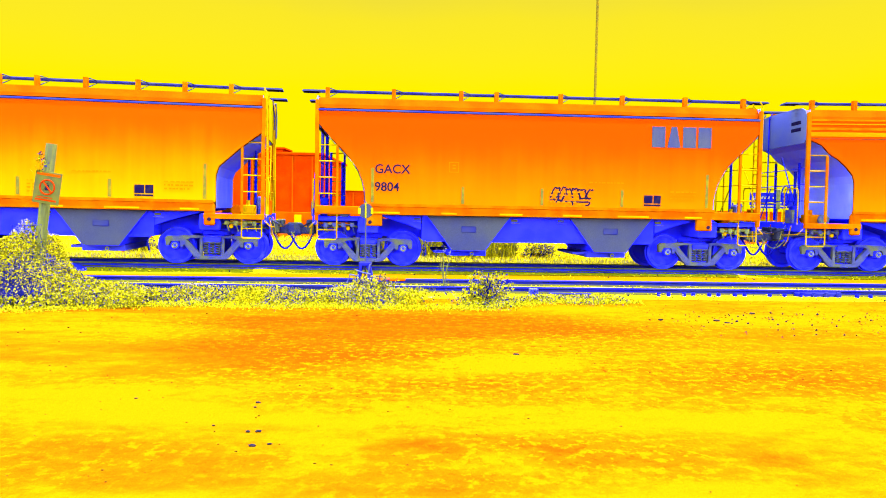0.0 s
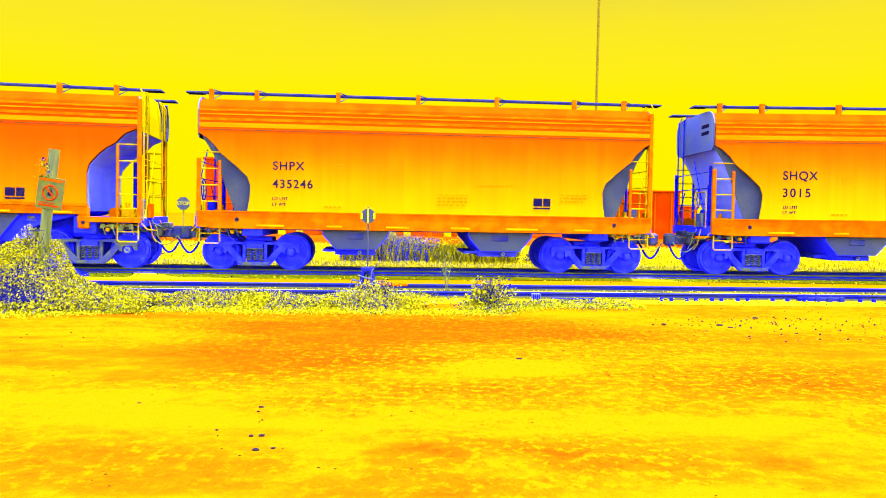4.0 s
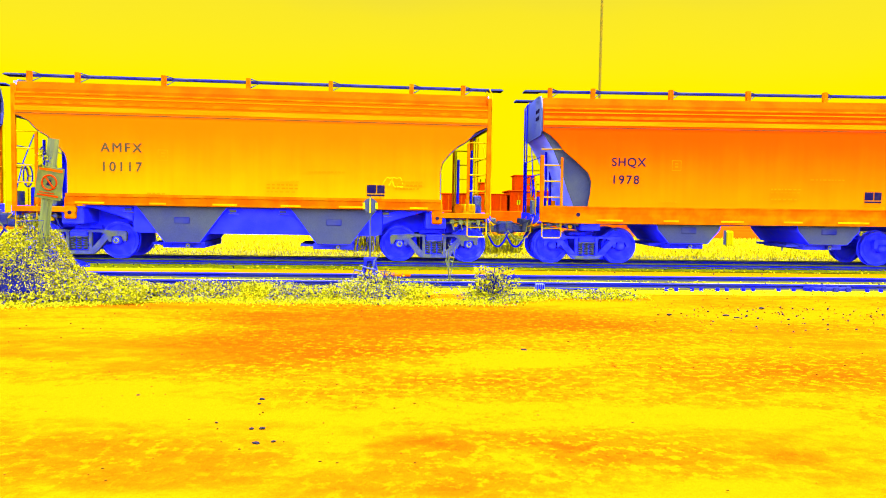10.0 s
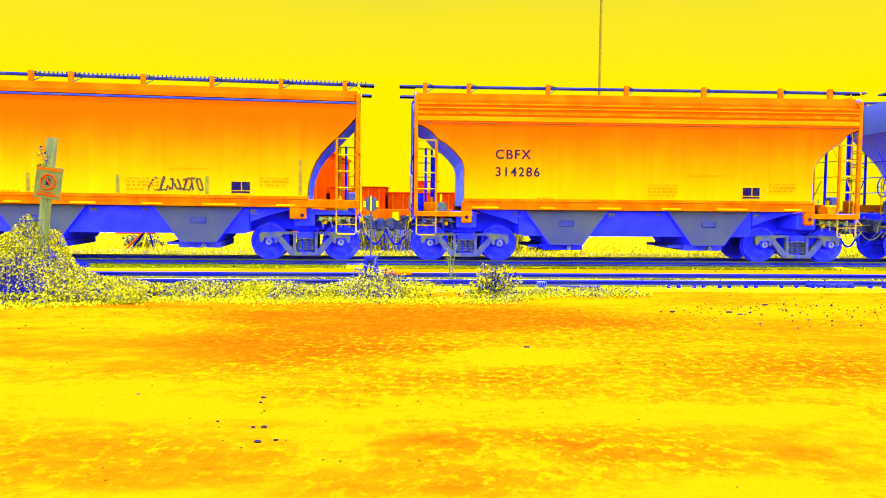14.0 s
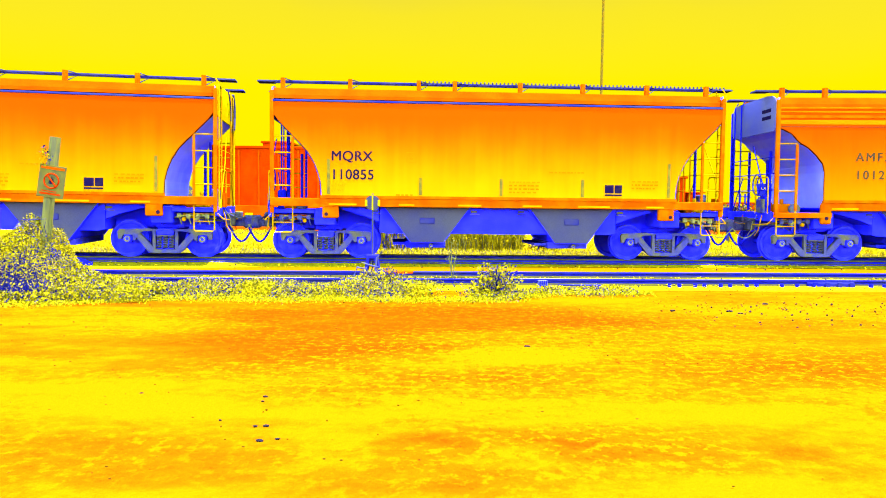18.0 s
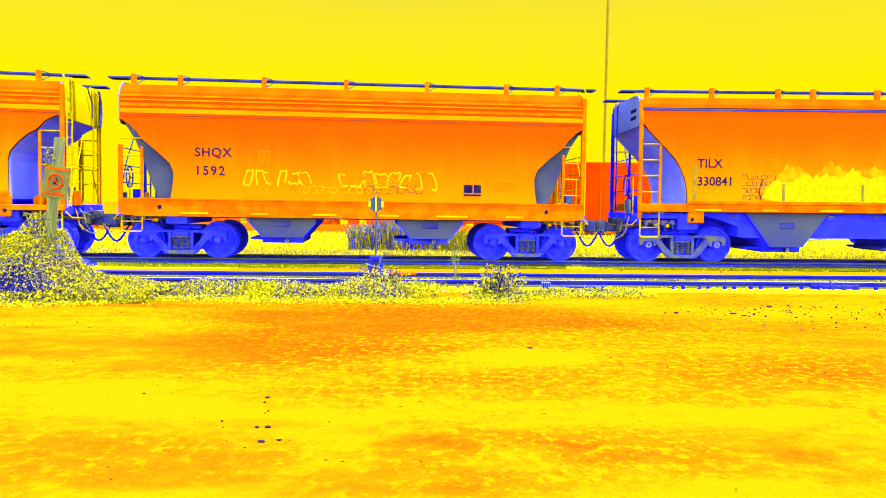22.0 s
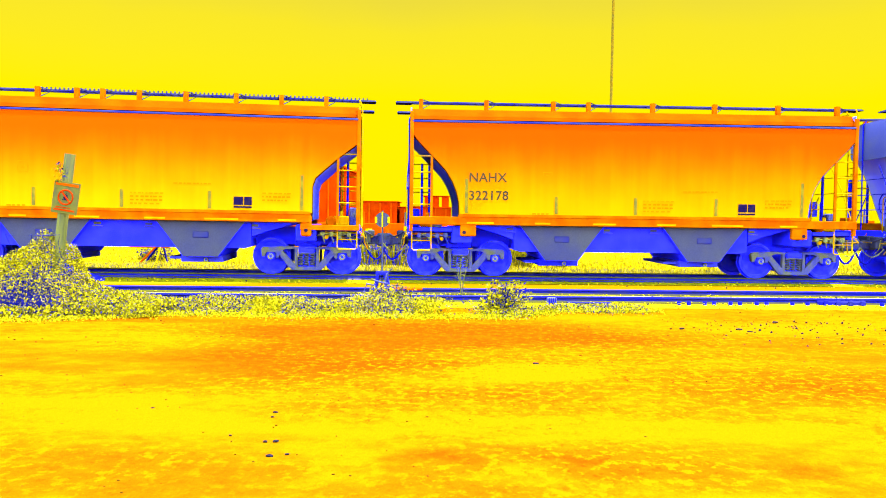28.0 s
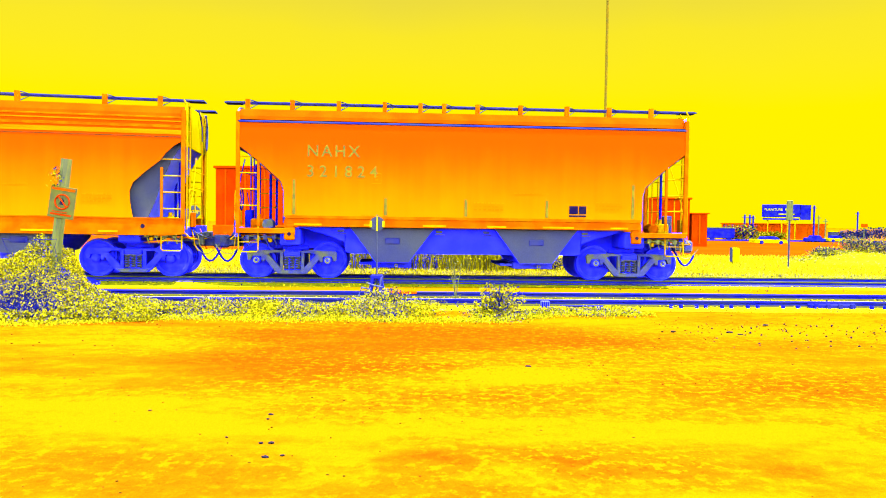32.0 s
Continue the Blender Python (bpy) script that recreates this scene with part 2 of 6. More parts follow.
M["dustink"] = material("faded_stencil_paint", (0.14672, 0.05148, 0.0003), (0.14672, 0.074646, 0.0003), 14, 0.8, 0.0)


def ground_material():
    """Bare dirt: yellow, with orange damp patches drawn out sideways, tyre-worn streaks and scattered grit."""
    m = bpy.data.materials.new("dirt_ground")
    m.use_nodes = True
    nodes, links = m.node_tree.nodes, m.node_tree.links
    shader = nodes["Principled BSDF"]
    shader.inputs["Roughness"].default_value, shader.inputs["Specular IOR Level"].default_value = 0.95, 0.0
    place = nodes.new("ShaderNodeTexCoord")

    def noise_at(scale, detail, stretch, rough=0.55):
        mapping = nodes.new("ShaderNodeMapping")
        mapping.inputs["Scale"].default_value = stretch
        links.new(place.outputs["Object"], mapping.inputs["Vector"])
        n = nodes.new("ShaderNodeTexNoise")
        n.inputs["Scale"].default_value, n.inputs["Detail"].default_value, n.inputs["Roughness"].default_value = scale, detail, rough
        links.new(mapping.outputs["Vector"], n.inputs["Vector"])
        return n.outputs["Fac"]

    def sums(one, two, k=1.0):
        n = nodes.new("ShaderNodeMath")
        n.operation = "MULTIPLY_ADD"
        n.inputs[1].default_value = k
        links.new(two, n.inputs[0])
        links.new(one, n.inputs[2])
        return n.outputs[0]

    def patch(x, y, wide, deep, strength):
        mapping = nodes.new("ShaderNodeMapping")
        mapping.inputs["Location"].default_value = (-x / wide, -y / deep, 0)
        mapping.inputs["Scale"].default_value = (1 / wide, 1 / deep, 0)
        links.new(place.outputs["Object"], mapping.inputs["Vector"])
        g = nodes.new("ShaderNodeTexGradient")
        g.gradient_type = "SPHERICAL"
        links.new(mapping.outputs["Vector"], g.inputs["Vector"])
        n = nodes.new("ShaderNodeMapRange")
        n.interpolation_type = "SMOOTHSTEP"
        n.inputs["From Max"].default_value, n.inputs["To Max"].default_value = 0.6, strength
        links.new(g.outputs["Fac"], n.inputs["Value"])
        return n.outputs["Result"]

    def shaped(value, low, high, to_low, to_high):
        n = nodes.new("ShaderNodeMapRange")
        n.interpolation_type = "SMOOTHSTEP"
        n.inputs["From Min"].default_value, n.inputs["From Max"].default_value = low, high
        n.inputs["To Min"].default_value, n.inputs["To Max"].default_value = to_low, to_high
        links.new(value, n.inputs["Value"])
        return n.outputs["Result"]

    def times(one, two):
        n = nodes.new("ShaderNodeMath")
        n.operation = "MULTIPLY"
        links.new(one, n.inputs[0])
        links.new(two, n.inputs[1])
        return n.outputs[0]

    # broad uneven damp, drawn out sideways by wheels
    field = sums(shaped(noise_at(1.0, 8, (0.5, 1.1, 1), 0.66), 0.25, 0.75, 0.02, 0.54), shaped(noise_at(4.0, 8, (0.85, 1.0, 1), 0.72), 0.3, 0.7, -0.17, 0.17))
    for spot in PATCHES:
        field = sums(field, patch(*spot), 1.0)
    # clods: pale dry tops and damp hollows, strongest where nothing has driven over them
    rough = shaped(noise_at(0.55, 3, (0.6, 1, 1)), 0.38, 0.62, 0.02, 0.70)
    for spot in ((1.2, 8.0, 4.6, 2.6, 1.1), (-0.5, 10.8, 6.0, 2.2, 0.45), (7.0, 11.8, 5.0, 2.2, 0.9), (0.9, 4.9, 2.4, 0.9, 0.26)):
        rough = sums(rough, patch(*spot))
    dry = shaped(noise_at(9.5, 5, (1.0, 0.9, 1), 0.68), 0.51, 0.60, 0.12, -0.52)
    damp = shaped(noise_at(13, 5, (1.2, 0.9, 1), 0.7), 0.54, 0.63, -0.05, 0.29)
    field = sums(field, times(dry, rough))
    field = sums(field, times(damp, rough))
    field = sums(field, shaped(noise_at(55, 3, (1.1, 0.7, 1), 0.6), 0.25, 0.75, -0.05, 0.05))
    ramp = nodes.new("ShaderNodeValToRGB")
    e = ramp.color_ramp.elements
    e[0].position, e[0].color = 0.08, (0.060, 0.0275, 0.0001, 1)
    e[1].position, e[1].color = 0.98, (0.062, 0.0090, 0.0001, 1)
    middle = ramp.color_ramp.elements.new(0.42)
    middle.color = (0.062, 0.0178, 0.0001, 1)
    links.new(field, ramp.inputs["Fac"])
    links.new(ramp.outputs["Color"], shader.inputs["Base Color"])
    node = nodes.new("ShaderNodeBump")
    node.inputs["Strength"].default_value, node.inputs["Distance"].default_value = 0.6, 0.03
    links.new(noise_at(30, 5, (1, 1, 1)), node.inputs["Height"])
    links.new(node.outputs["Normal"], shader.inputs["Normal"])
    return m


# damp patches on the dirt: x, y, half width, half depth, strength
PATCHES = [(0.75, 8.15, 1.05, 0.7, -0.5), (-0.5, 7.25, 1.6, 0.4, 0.12), (-0.2, 10.9, 4.2, 1.8, 0.66), (4.6, 10.0, 3.8, 1.3, 0.16), (-1.6, 8.7, 2.1, 1.7, 0.56), (-5.3, 11.9, 2.6, 0.45, 0.40), (-4.4, 8.5, 2.4, 0.8, 0.12),
           (-4.6, 10.2, 2.2, 0.5, -0.28), (3.2, 7.2, 1.6, 0.7, 0.34), (4.6, 8.0, 2.6, 1.1, 0.24), (-0.4, 5.95, 4.6, 0.55, -0.28), (-3.4, 6.6, 2.4, 0.7, -0.16),
           (-0.15, 5.0, 0.5, 0.40, 0.34), (0.35, 5.2, 0.85, 0.28, 0.34), (0.93, 4.95, 0.36, 0.27, 0.34), (2.3, 4.95, 0.28, 0.18, 0.26), (1.5, 4.88, 0.55, 0.14, 0.28),
           (-2.1, 4.7, 1.5, 0.7, 0.20), (-0.1, 4.45, 0.8, 0.3, 0.22), (1.6, 4.3, 1.0, 0.4, -0.18), (7.0, 12.0, 5.0, 1.3, -0.30), (-2.0, 13.1, 6.5, 0.7, -0.6),
           (0.0, 17.6, 18.0, 3.2, -0.6), (12.0, 18.2, 14.0, 3.0, -0.5), (8.0, 30.0, 50.0, 14.0, -0.8)]
M["ground"] = ground_material()


def sky_material():
    """The hazy yellow sky low over the horizon; higher up it dulls to olive."""
    m = bpy.data.materials.new("yellow_haze_sky")
    m.use_nodes = True
    nodes, links = m.node_tree.nodes, m.node_tree.links
    nodes.remove(nodes["Principled BSDF"])
    glow = nodes.new("ShaderNodeEmission")
    glow.inputs["Strength"].default_value = 0.0325
    place = nodes.new("ShaderNodeTexCoord")
    split = nodes.new("ShaderNodeSeparateXYZ")
    links.new(place.outputs["Object"], split.inputs["Vector"])
    cloud = nodes.new("ShaderNodeTexNoise")
    cloud.inputs["Scale"].default_value, cloud.inputs["Detail"].default_value = 0.004, 3
    links.new(place.outputs["Object"], cloud.inputs["Vector"])
    lift = nodes.new("ShaderNodeMath")
    lift.operation = "MULTIPLY_ADD"
    lift.inputs[1].default_value = 60.0
    links.new(cloud.outputs["Fac"], lift.inputs[0])
    links.new(split.outputs["Z"], lift.inputs[2])
    span = nodes.new("ShaderNodeMapRange")
    span.inputs["From Min"].default_value, span.inputs["From Max"].default_value = -28, 472
    links.new(lift.outputs[0], span.inputs["Value"])
    ramp = nodes.new("ShaderNodeValToRGB")
    e = ramp.color_ramp.elements
    e[0].position, e[0].color = 0.0, (1.0, 0.85, 0.0, 1)
    e[1].position, e[1].color = 1.0, (0.62, 0.52, 0.12, 1)
    for position, colour in ((0.38, (1.0, 0.86, 0.0, 1)), (0.54, (0.93, 0.78, 0.02, 1)), (0.66, (0.76, 0.64, 0.06, 1))):
        e.new(position).color = colour
    links.new(span.outputs["Result"], ramp.inputs["Fac"])
    links.new(ramp.outputs["Color"], glow.inputs["Color"])
    links.new(glow.outputs["Emission"], nodes["Material Output"].inputs["Surface"])
    return m


M["sky"] = sky_material()

# ---- mesh helpers ----


def finish(bm, name, mat, smooth=False):
    bmesh.ops.recalc_face_normals(bm, faces=bm.faces)
    me = bpy.data.meshes.new(name)
    bm.to_mesh(me)
    bm.free()
    me.materials.append(M[mat] if isinstance(mat, str) else mat)
    if smooth:
        me.polygons.foreach_set("use_smooth", [True] * len(me.polygons))
    return me


def part(name, bm, mat, parent, label="", at=None, smooth=False):
    """One bmesh (or ready mesh) as one mesh object under a thing or a part."""
    me = bm if isinstance(bm, bpy.types.Mesh) else finish(bm, name, mat, smooth)
    ob = new(name, me)
    ob.parent = parent
    if at is not None:
        ob.matrix_basis = at
    if label:
        ob["label"] = label
    return ob


def thing(name, label, category, group="", kind="", at=None):
    ob = tagged(new(name), label, category, group, kind)
    ob.empty_display_size = 0.2
    if at is not None:
        ob.matrix_basis = at
    return ob


def box(bm, x0, x1, y0, y1, z0, z1, bevel=0.0):
    vs = [bm.verts.new(c) for c in ((x0, y0, z0), (x1, y0, z0), (x1, y1, z0), (x0, y1, z0), (x0, y0, z1), (x1, y0, z1), (x1, y1, z1), (x0, y1, z1))]
    fs = [bm.faces.new([vs[i] for i in q]) for q in ((3, 2, 1, 0), (4, 5, 6, 7), (0, 1, 5, 4), (1, 2, 6, 5), (2, 3, 7, 6), (3, 0, 4, 7))]
    if bevel:
        edges = list({e for f in fs for e in f.edges})
        bmesh.ops.bevel(bm, geom=edges, offset=bevel, segments=1, affect="EDGES")
    return bm


def prism(bm, outline, y0, y1):
    """An outline in x and z drawn out along y."""
    near = [bm.verts.new((x, y0, z)) for x, z in outline]
    far = [bm.verts.new((x, y1, z)) for x, z in outline]
    bm.faces.new(near)
    bm.faces.new(far[::-1])
    for i in range(len(outline)):
        j = (i + 1) % len(outline)
        bm.faces.new((near[i], far[i], far[j], near[j]))
    return bm


def tube(bm, points, radius, sides=6):
    """A round bar along a row of points."""
    points = [Vector(q) for q in points]
    rings = []
    for i, q in enumerate(points):
        d = (points[min(i + 1, len(points) - 1)] - points[max(i - 1, 0)]).normalized()
        u = d.cross(Vector((0, 0, 1)) if abs(d.z) < 0.9 else Vector((1, 0, 0))).normalized()
        v = d.cross(u)
        rings.append([bm.verts.new(q + radius * (math.cos(2 * math.pi * k / sides) * u + math.sin(2 * math.pi * k / sides) * v)) for k in range(sides)])
    for a, b in zip(rings, rings[1:]):
        for k in range(sides):
            bm.faces.new((a[k], a[(k + 1) % sides], b[(k + 1) % sides], b[k]))
    bm.faces.new(rings[0][::-1])
    bm.faces.new(rings[-1])
    return bm


def lathe(bm, profile, y0=0.0, sides=28, centre=(0, 0)):
    """Rings of (radius, y) turned about the y axis."""
    rings = [[bm.verts.new((centre[0] + r * math.cos(2 * math.pi * k / sides), y0 + y, centre[1] + r * math.sin(2 * math.pi * k / sides))) for k in range(sides)] for r, y in profile]
    for a, b in zip(rings, rings[1:]):
        for k in range(sides):
            bm.faces.new((a[k], a[(k + 1) % sides], b[(k + 1) % sides], b[k]))
    bm.faces.new(rings[0][::-1])
    bm.faces.new(rings[-1])
    return bm


def lettering(text, size, mat, parent, x, y, z, name="lettering", wide=1.0, label="", align="LEFT"):
    """Built-in letters as a thin mesh that faces the camera side (-y)."""
    curve = bpy.data.curves.new("letters", "FONT")
    curve.body, curve.size, curve.extrude, curve.space_character, curve.align_x = text, size, 0.0015, wide, align
    curve.offset = size * (0.0 if "M" in text else 0.012)
    ob = new("letters", curve)
    me = bpy.data.meshes.new_from_object(ob.evaluated_get(bpy.context.evaluated_depsgraph_get()))
    bpy.data.objects.remove(ob)
    if "M" in text:
        # a second stroke a little aside makes these letters as bold as the rest
        n = len(me.vertices)
        co = np.empty(n * 3)
        me.vertices.foreach_get("co", co)
        co = co.reshape(n, 3)
        faces = [tuple(q.vertices) for q in me.polygons]
        both = bpy.data.meshes.new("letters")
        both.from_pydata(np.vstack([co, co + (size * 0.035, 0, 0.001)]).tolist(), [], faces + [tuple(v + n for v in q) for q in faces])
        me = both
    me.materials.clear()
    me.materials.append(M[mat])
    return part(name, me, mat, parent, label, pose(x, y, z, 90, 0, 0))


# ---- the line of the train's track ----
DEPTH, TURN, CURVE, BASE = 20.997, 0.07674, -0.0057375, 0.153


def on_arc(s):
    th = TURN + CURVE * s
    return Vector(((math.sin(th) - math.sin(TURN)) / CURVE, DEPTH - (math.cos(th) - math.cos(TURN)) / CURVE, 0)), th


def track(s, aside=0.0):
    """The middle of the train's track, s metres along it: a gentle curve, straight far out; aside is towards +y."""
    q = max(-30.0, min(45.0, s))
    p, th = on_arc(q)
    p += Vector((math.cos(th), math.sin(th), 0)) * (s - q) + Vector((-math.sin(th), math.cos(th), 0)) * aside
    k = max(-16.0, min(22.0, s))
    p.z = BASE - 0.00247 * k + 0.00024 * k * k
    return p


# distances along the line: close where the camera sees it, wide beyond
REACH = [-270.0, -200.0, -140.0, -100.0, -75.0, -56.0] + [i * 1.5 for i in range(-30, 41)] + [75.0, 100.0, 140.0, 200.0, 270.0]

# ---- ground, sky, tracks ----


def setting():
    bm = bmesh.new()
    xs = [-1500, -300, -80, -40] + list(range(-20, 41, 2)) + [80, 300, 1500]
    ys = [-300, -60, -10, 0, 3, 5, 7, 9, 11, 13, 14.2, 16, 18, 20, 22, 24, 28, 36, 60, 120, 400, 1500]
    grid = [[bm.verts.new((x, y, 0.03 * noise.noise((x * 0.3, y * 0.3, 0)) if 2 < y < 12 else -0.02)) for x in xs] for y in ys]
    for a, b in zip(grid, grid[1:]):
        for i in range(len(xs) - 1):
            bm.faces.new((a[i], a[i + 1], b[i + 1], b[i]))
    tagged(new("ground", finish(bm, "ground", "ground", True)), "yellow and orange bare dirt lot beside the tracks", "ground", kind="structure")
    bm = bmesh.new()
    n, rings = 49, []
    turns = [radians(90 - 64 + 128 * k / (n - 1)) for k in range(n)]
    for r, z in ((900, -40), (900, 0), (890, 150), (865, 290), (820, 410)):
        rings.append([bm.verts.new((r * math.cos(q), r * math.sin(q), z)) for q in turns])
    for a, b in zip(rings, rings[1:]):
        for k in range(n - 1):
            bm.faces.new((a[k], a[k + 1], b[k + 1], b[k]))
    tagged(new("backdrop", finish(bm, "backdrop", "sky", True)), "hazy bright yellow sky above the horizon", "sky", kind="structure")


def ballast(name, aside, mat, half, z, label):
    bm = bmesh.new()
    rows = []
    rnd = random.Random(4)
    for s in REACH:
        row = []
        for d, h in ((-half - 0.6, -0.12), (-half + 0.22, -0.055), (-0.95, 0.0), (-0.55, -0.01), (0, 0.0), (0.55, -0.01), (0.95, 0.0), (half, -0.02), (half + 0.6, -0.12)):
            p = track(s, aside + d)
            row.append(bm.verts.new((p.x, p.y, p.z + z + h + rnd.uniform(-0.012, 0.012))))
        rows.append(row)
    for a, b in zip(rows, rows[1:]):
        for k in range(8):
            bm.faces.new((a[k], a[k + 1], b[k + 1], b[k]))
    return tagged(new(name, finish(bm, name, mat, True)), label, "ballast", kind="structure")


def stained_ballast():
    """Blue strip outside the train's near rail, painting in the shade of the cars."""
    bm = bmesh.new()
    rows = []
    for s in REACH:
        wide = 0.99 + 0.04 * noise.noise((s * 0.8, 0, 6))
        rows.append([bm.verts.new(track(s, d) + Vector((0, 0, -0.118 + h))) for d, h in ((-wide, 0.004), (-0.92, 0.014), (-0.84, 0.012))])
    for a, b in zip(rows, rows[1:]):
        for k in range(2):
            bm.faces.new((a[k], a[k + 1], b[k + 1], b[k]))
    tagged(new("stained_ballast", finish(bm, "stained_ballast", "shadeballast", True)), "blue strip painting the train's shade along the near rail", "ballast", kind="structure")


def rail_mesh(aside):
    """One flat-bottomed rail swept along the line, and its bright head as a strip of its own."""
    shape = [(-0.07, -0.17), (0.07, -0.17), (0.07, -0.155), (0.012, -0.135), (0.012, -0.045), (0.036, -0.035), (0.036, -0.004), (-0.036, -0.004), (-0.036, -0.035), (-0.012, -0.045), (-0.012, -0.135), (-0.07, -0.155)]
    bm, top = bmesh.new(), bmesh.new()
    rows, heads = [], []
    for s in REACH:
        rows.append([bm.verts.new(track(s, aside + d) + Vector((0, 0, h))) for d, h in shape])
        heads.append([top.verts.new(track(s, aside + d) + Vector((0, 0, h))) for d, h in ((-0.038, -0.030), (-0.038, -0.004), (-0.028, 0.0), (0.028, 0.0), (0.038, -0.004), (0.038, -0.030))])
    for a, b in zip(rows, rows[1:]):
        for k in range(len(shape)):
            j = (k + 1) % len(shape)
            bm.faces.new((a[k], a[j], b[j], b[k]))
    for a, b in zip(heads, heads[1:]):
        for k in range(5):
            top.faces.new((a[k], a[k + 1], b[k + 1], b[k]))
    return bm, top


def railway(name, aside, label):
    whole = thing(name, label, "railway track", kind="structure")
    for d in (-0.7525, 0.7525):
        bm, top = rail_mesh(aside + d)
        r = part("rail", bm, "rail" if aside == 0 else "siderail", whole)
        part("rail_head", top, "railtop" if aside == 0 else "siderail", r)
        if aside or d < 0:
            foot, rows = bmesh.new(), []
            for s in REACH:
                rows.append([foot.verts.new(track(s, aside + d + e) + Vector((0, 0, h))) for e, h in ((-0.072, -0.15), (-0.070, -0.118), (-0.030, -0.085), (0.030, -0.085), (0.070, -0.118), (0.072, -0.15))])
            for a, b in zip(rows, rows[1:]):
                for k in range(5):
                    foot.faces.new((a[k], a[k + 1], b[k + 1], b[k]))
            part("rail_foot", foot, "raildust", r)
    bm = bmesh.new()
    box(bm, -0.11, 0.11, -1.22, 1.22, -0.32, -0.172, 0.012)
    me = finish(bm, "tie", "tie")
    bm = bmesh.new()
    for d in (-0.7525, 0.7525):
        box(bm, -0.09, 0.09, d - 0.13, d + 0.13, -0.165, -0.150)
        for e in (-0.11, 0.11):
            box(bm, -0.05, -0.025, d + e - 0.015, d + e + 0.015, -0.15, -0.132)
            box(bm, 0.025, 0.05, d + e - 0.015, d + e + 0.015, -0.15, -0.132)
    plate = finish(bm, "tie_plate", "rail")
    rnd = random.Random(11)
    for i in range(-40, 60):
        s = i * 0.54
        p, q = track(s, aside), track(s + 0.1, aside)
        turn = math.degrees(math.atan2(q.y - p.y, q.x - p.x))
        t = part("tie", me, "tie", whole, at=pose(p.x, p.y, p.z - rnd.uniform(0, 0.012), 0, 0, turn + rnd.uniform(-1, 1)))
        part("tie_plate", plate, "rail", t)
    if aside:
        bm = bmesh.new()
        box(bm, -0.03, 0.03, -0.04, 0.04, -0.02, 0.062, 0.012)
        clip = finish(bm, "rail_anchor", "post")
        for e in (-3.34, -3.14, -2.82, -2.63, -2.30, -2.11, -1.77, -1.57, -1.05, -0.74, 0.77, 1.05, 1.62, 1.9):
            p = track(7.36 + e, aside - 0.7525)
            part("rail_anchor", clip, "post", whole, at=pose(p.x, p.y - 0.2, p.z - 0.125))
    return whole


# ---- the covered hopper cars ----
HALF = 5.66                     # half the length over the end posts


def side_outline(kind):
    """The side sheet's left edge from the sill up, in x and z."""
    if kind == "curved":
        edge = [(-4.42, 1.55), (-4.42, 1.65), (-4.44, 1.9), (-4.50, 2.15), (-4.60, 2.4), (-4.76, 2.66), (-4.96, 2.88), (-5.2, 3.12), (-5.45, 3.38), (-5.62, 3.6)]
    elif kind == "lobed":
        edge = [(-4.42, 1.55), (-4.42, 2.32), (-4.47, 2.52), (-4.66, 2.75), (-4.86, 2.93), (-5.02, 3.02), (-5.10, 3.08), (-5.27, 3.27), (-5.45, 3.36), (-5.62, 3.42)]
    elif kind == "panel":
        edge = [(-4.46, 1.46), (-4.40, 1.8), (-4.38, 2.1), (-4.46, 2.32), (-4.76, 2.60), (-5.08, 2.86), (-5.16, 2.96), (-5.22, 3.05), (-5.42, 3.24), (-5.62, 3.36)]
    else:
        edge = [(-4.50, 1.55), (-4.50, 2.2), (-4.57, 2.42), (-5.10, 2.90), (-5.62, 3.30)]
    return edge


def core_edge(kind):
    """The hopper's end slope, from the sill up."""
    if kind == "panel":
        return [(-4.75, 1.40), (-4.95, 1.9), (-5.12, 2.4), (-5.3, 2.85), (-5.58, 3.30)]
    if kind == "curved":
        return [(-4.44, 1.40)] + [(x - 0.02, z - 0.02) for x, z in side_outline(kind)[2:9]] + [(-5.62, 3.52)]
    if kind == "lobed":
        return [(-4.44, 1.40)] + [(x - 0.02, z - 0.02) for x, z in side_outline(kind)[1:]]
    return [(-4.52, 1.40), (-4.52, 2.18), (-4.59, 2.40), (-5.12, 2.88), (-5.62, 3.26)]


def side_sheet(kind):
    edge = side_outline(kind)
    low, high = edge[0][1], 3.90
    bm = bmesh.new()
    # the sheet bellies out a little half-way up
    def belly(z):
        return -1.60 + 0.012 * ((z - 2.7) / 1.2) ** 2
    levels = sorted({low, *(z for x, z in edge), *np.linspace(edge[-1][1], high, 6)})
    rows = []
    ex, ez = [e[0] for e in edge] + [-5.62], [e[1] for e in edge] + [high]
    for z in levels:
        x = float(np.interp(z, ez, ex))
        rows.append([bm.verts.new((u * -x, belly(z), z)) for u in np.linspace(-1, 1, 25)])
    for a, b in zip(rows, rows[1:]):
        for k in range(24):
            bm.faces.new((a[k], a[k + 1], b[k + 1], b[k]))
    rim = [e for e in bm.edges if len(e.link_faces) == 1]
    ret = bmesh.ops.extrude_edge_only(bm, edges=rim)
    for v in (g for g in ret["geom"] if isinstance(g, bmesh.types.BMVert)):
        v.co.y += 0.03
    return bm


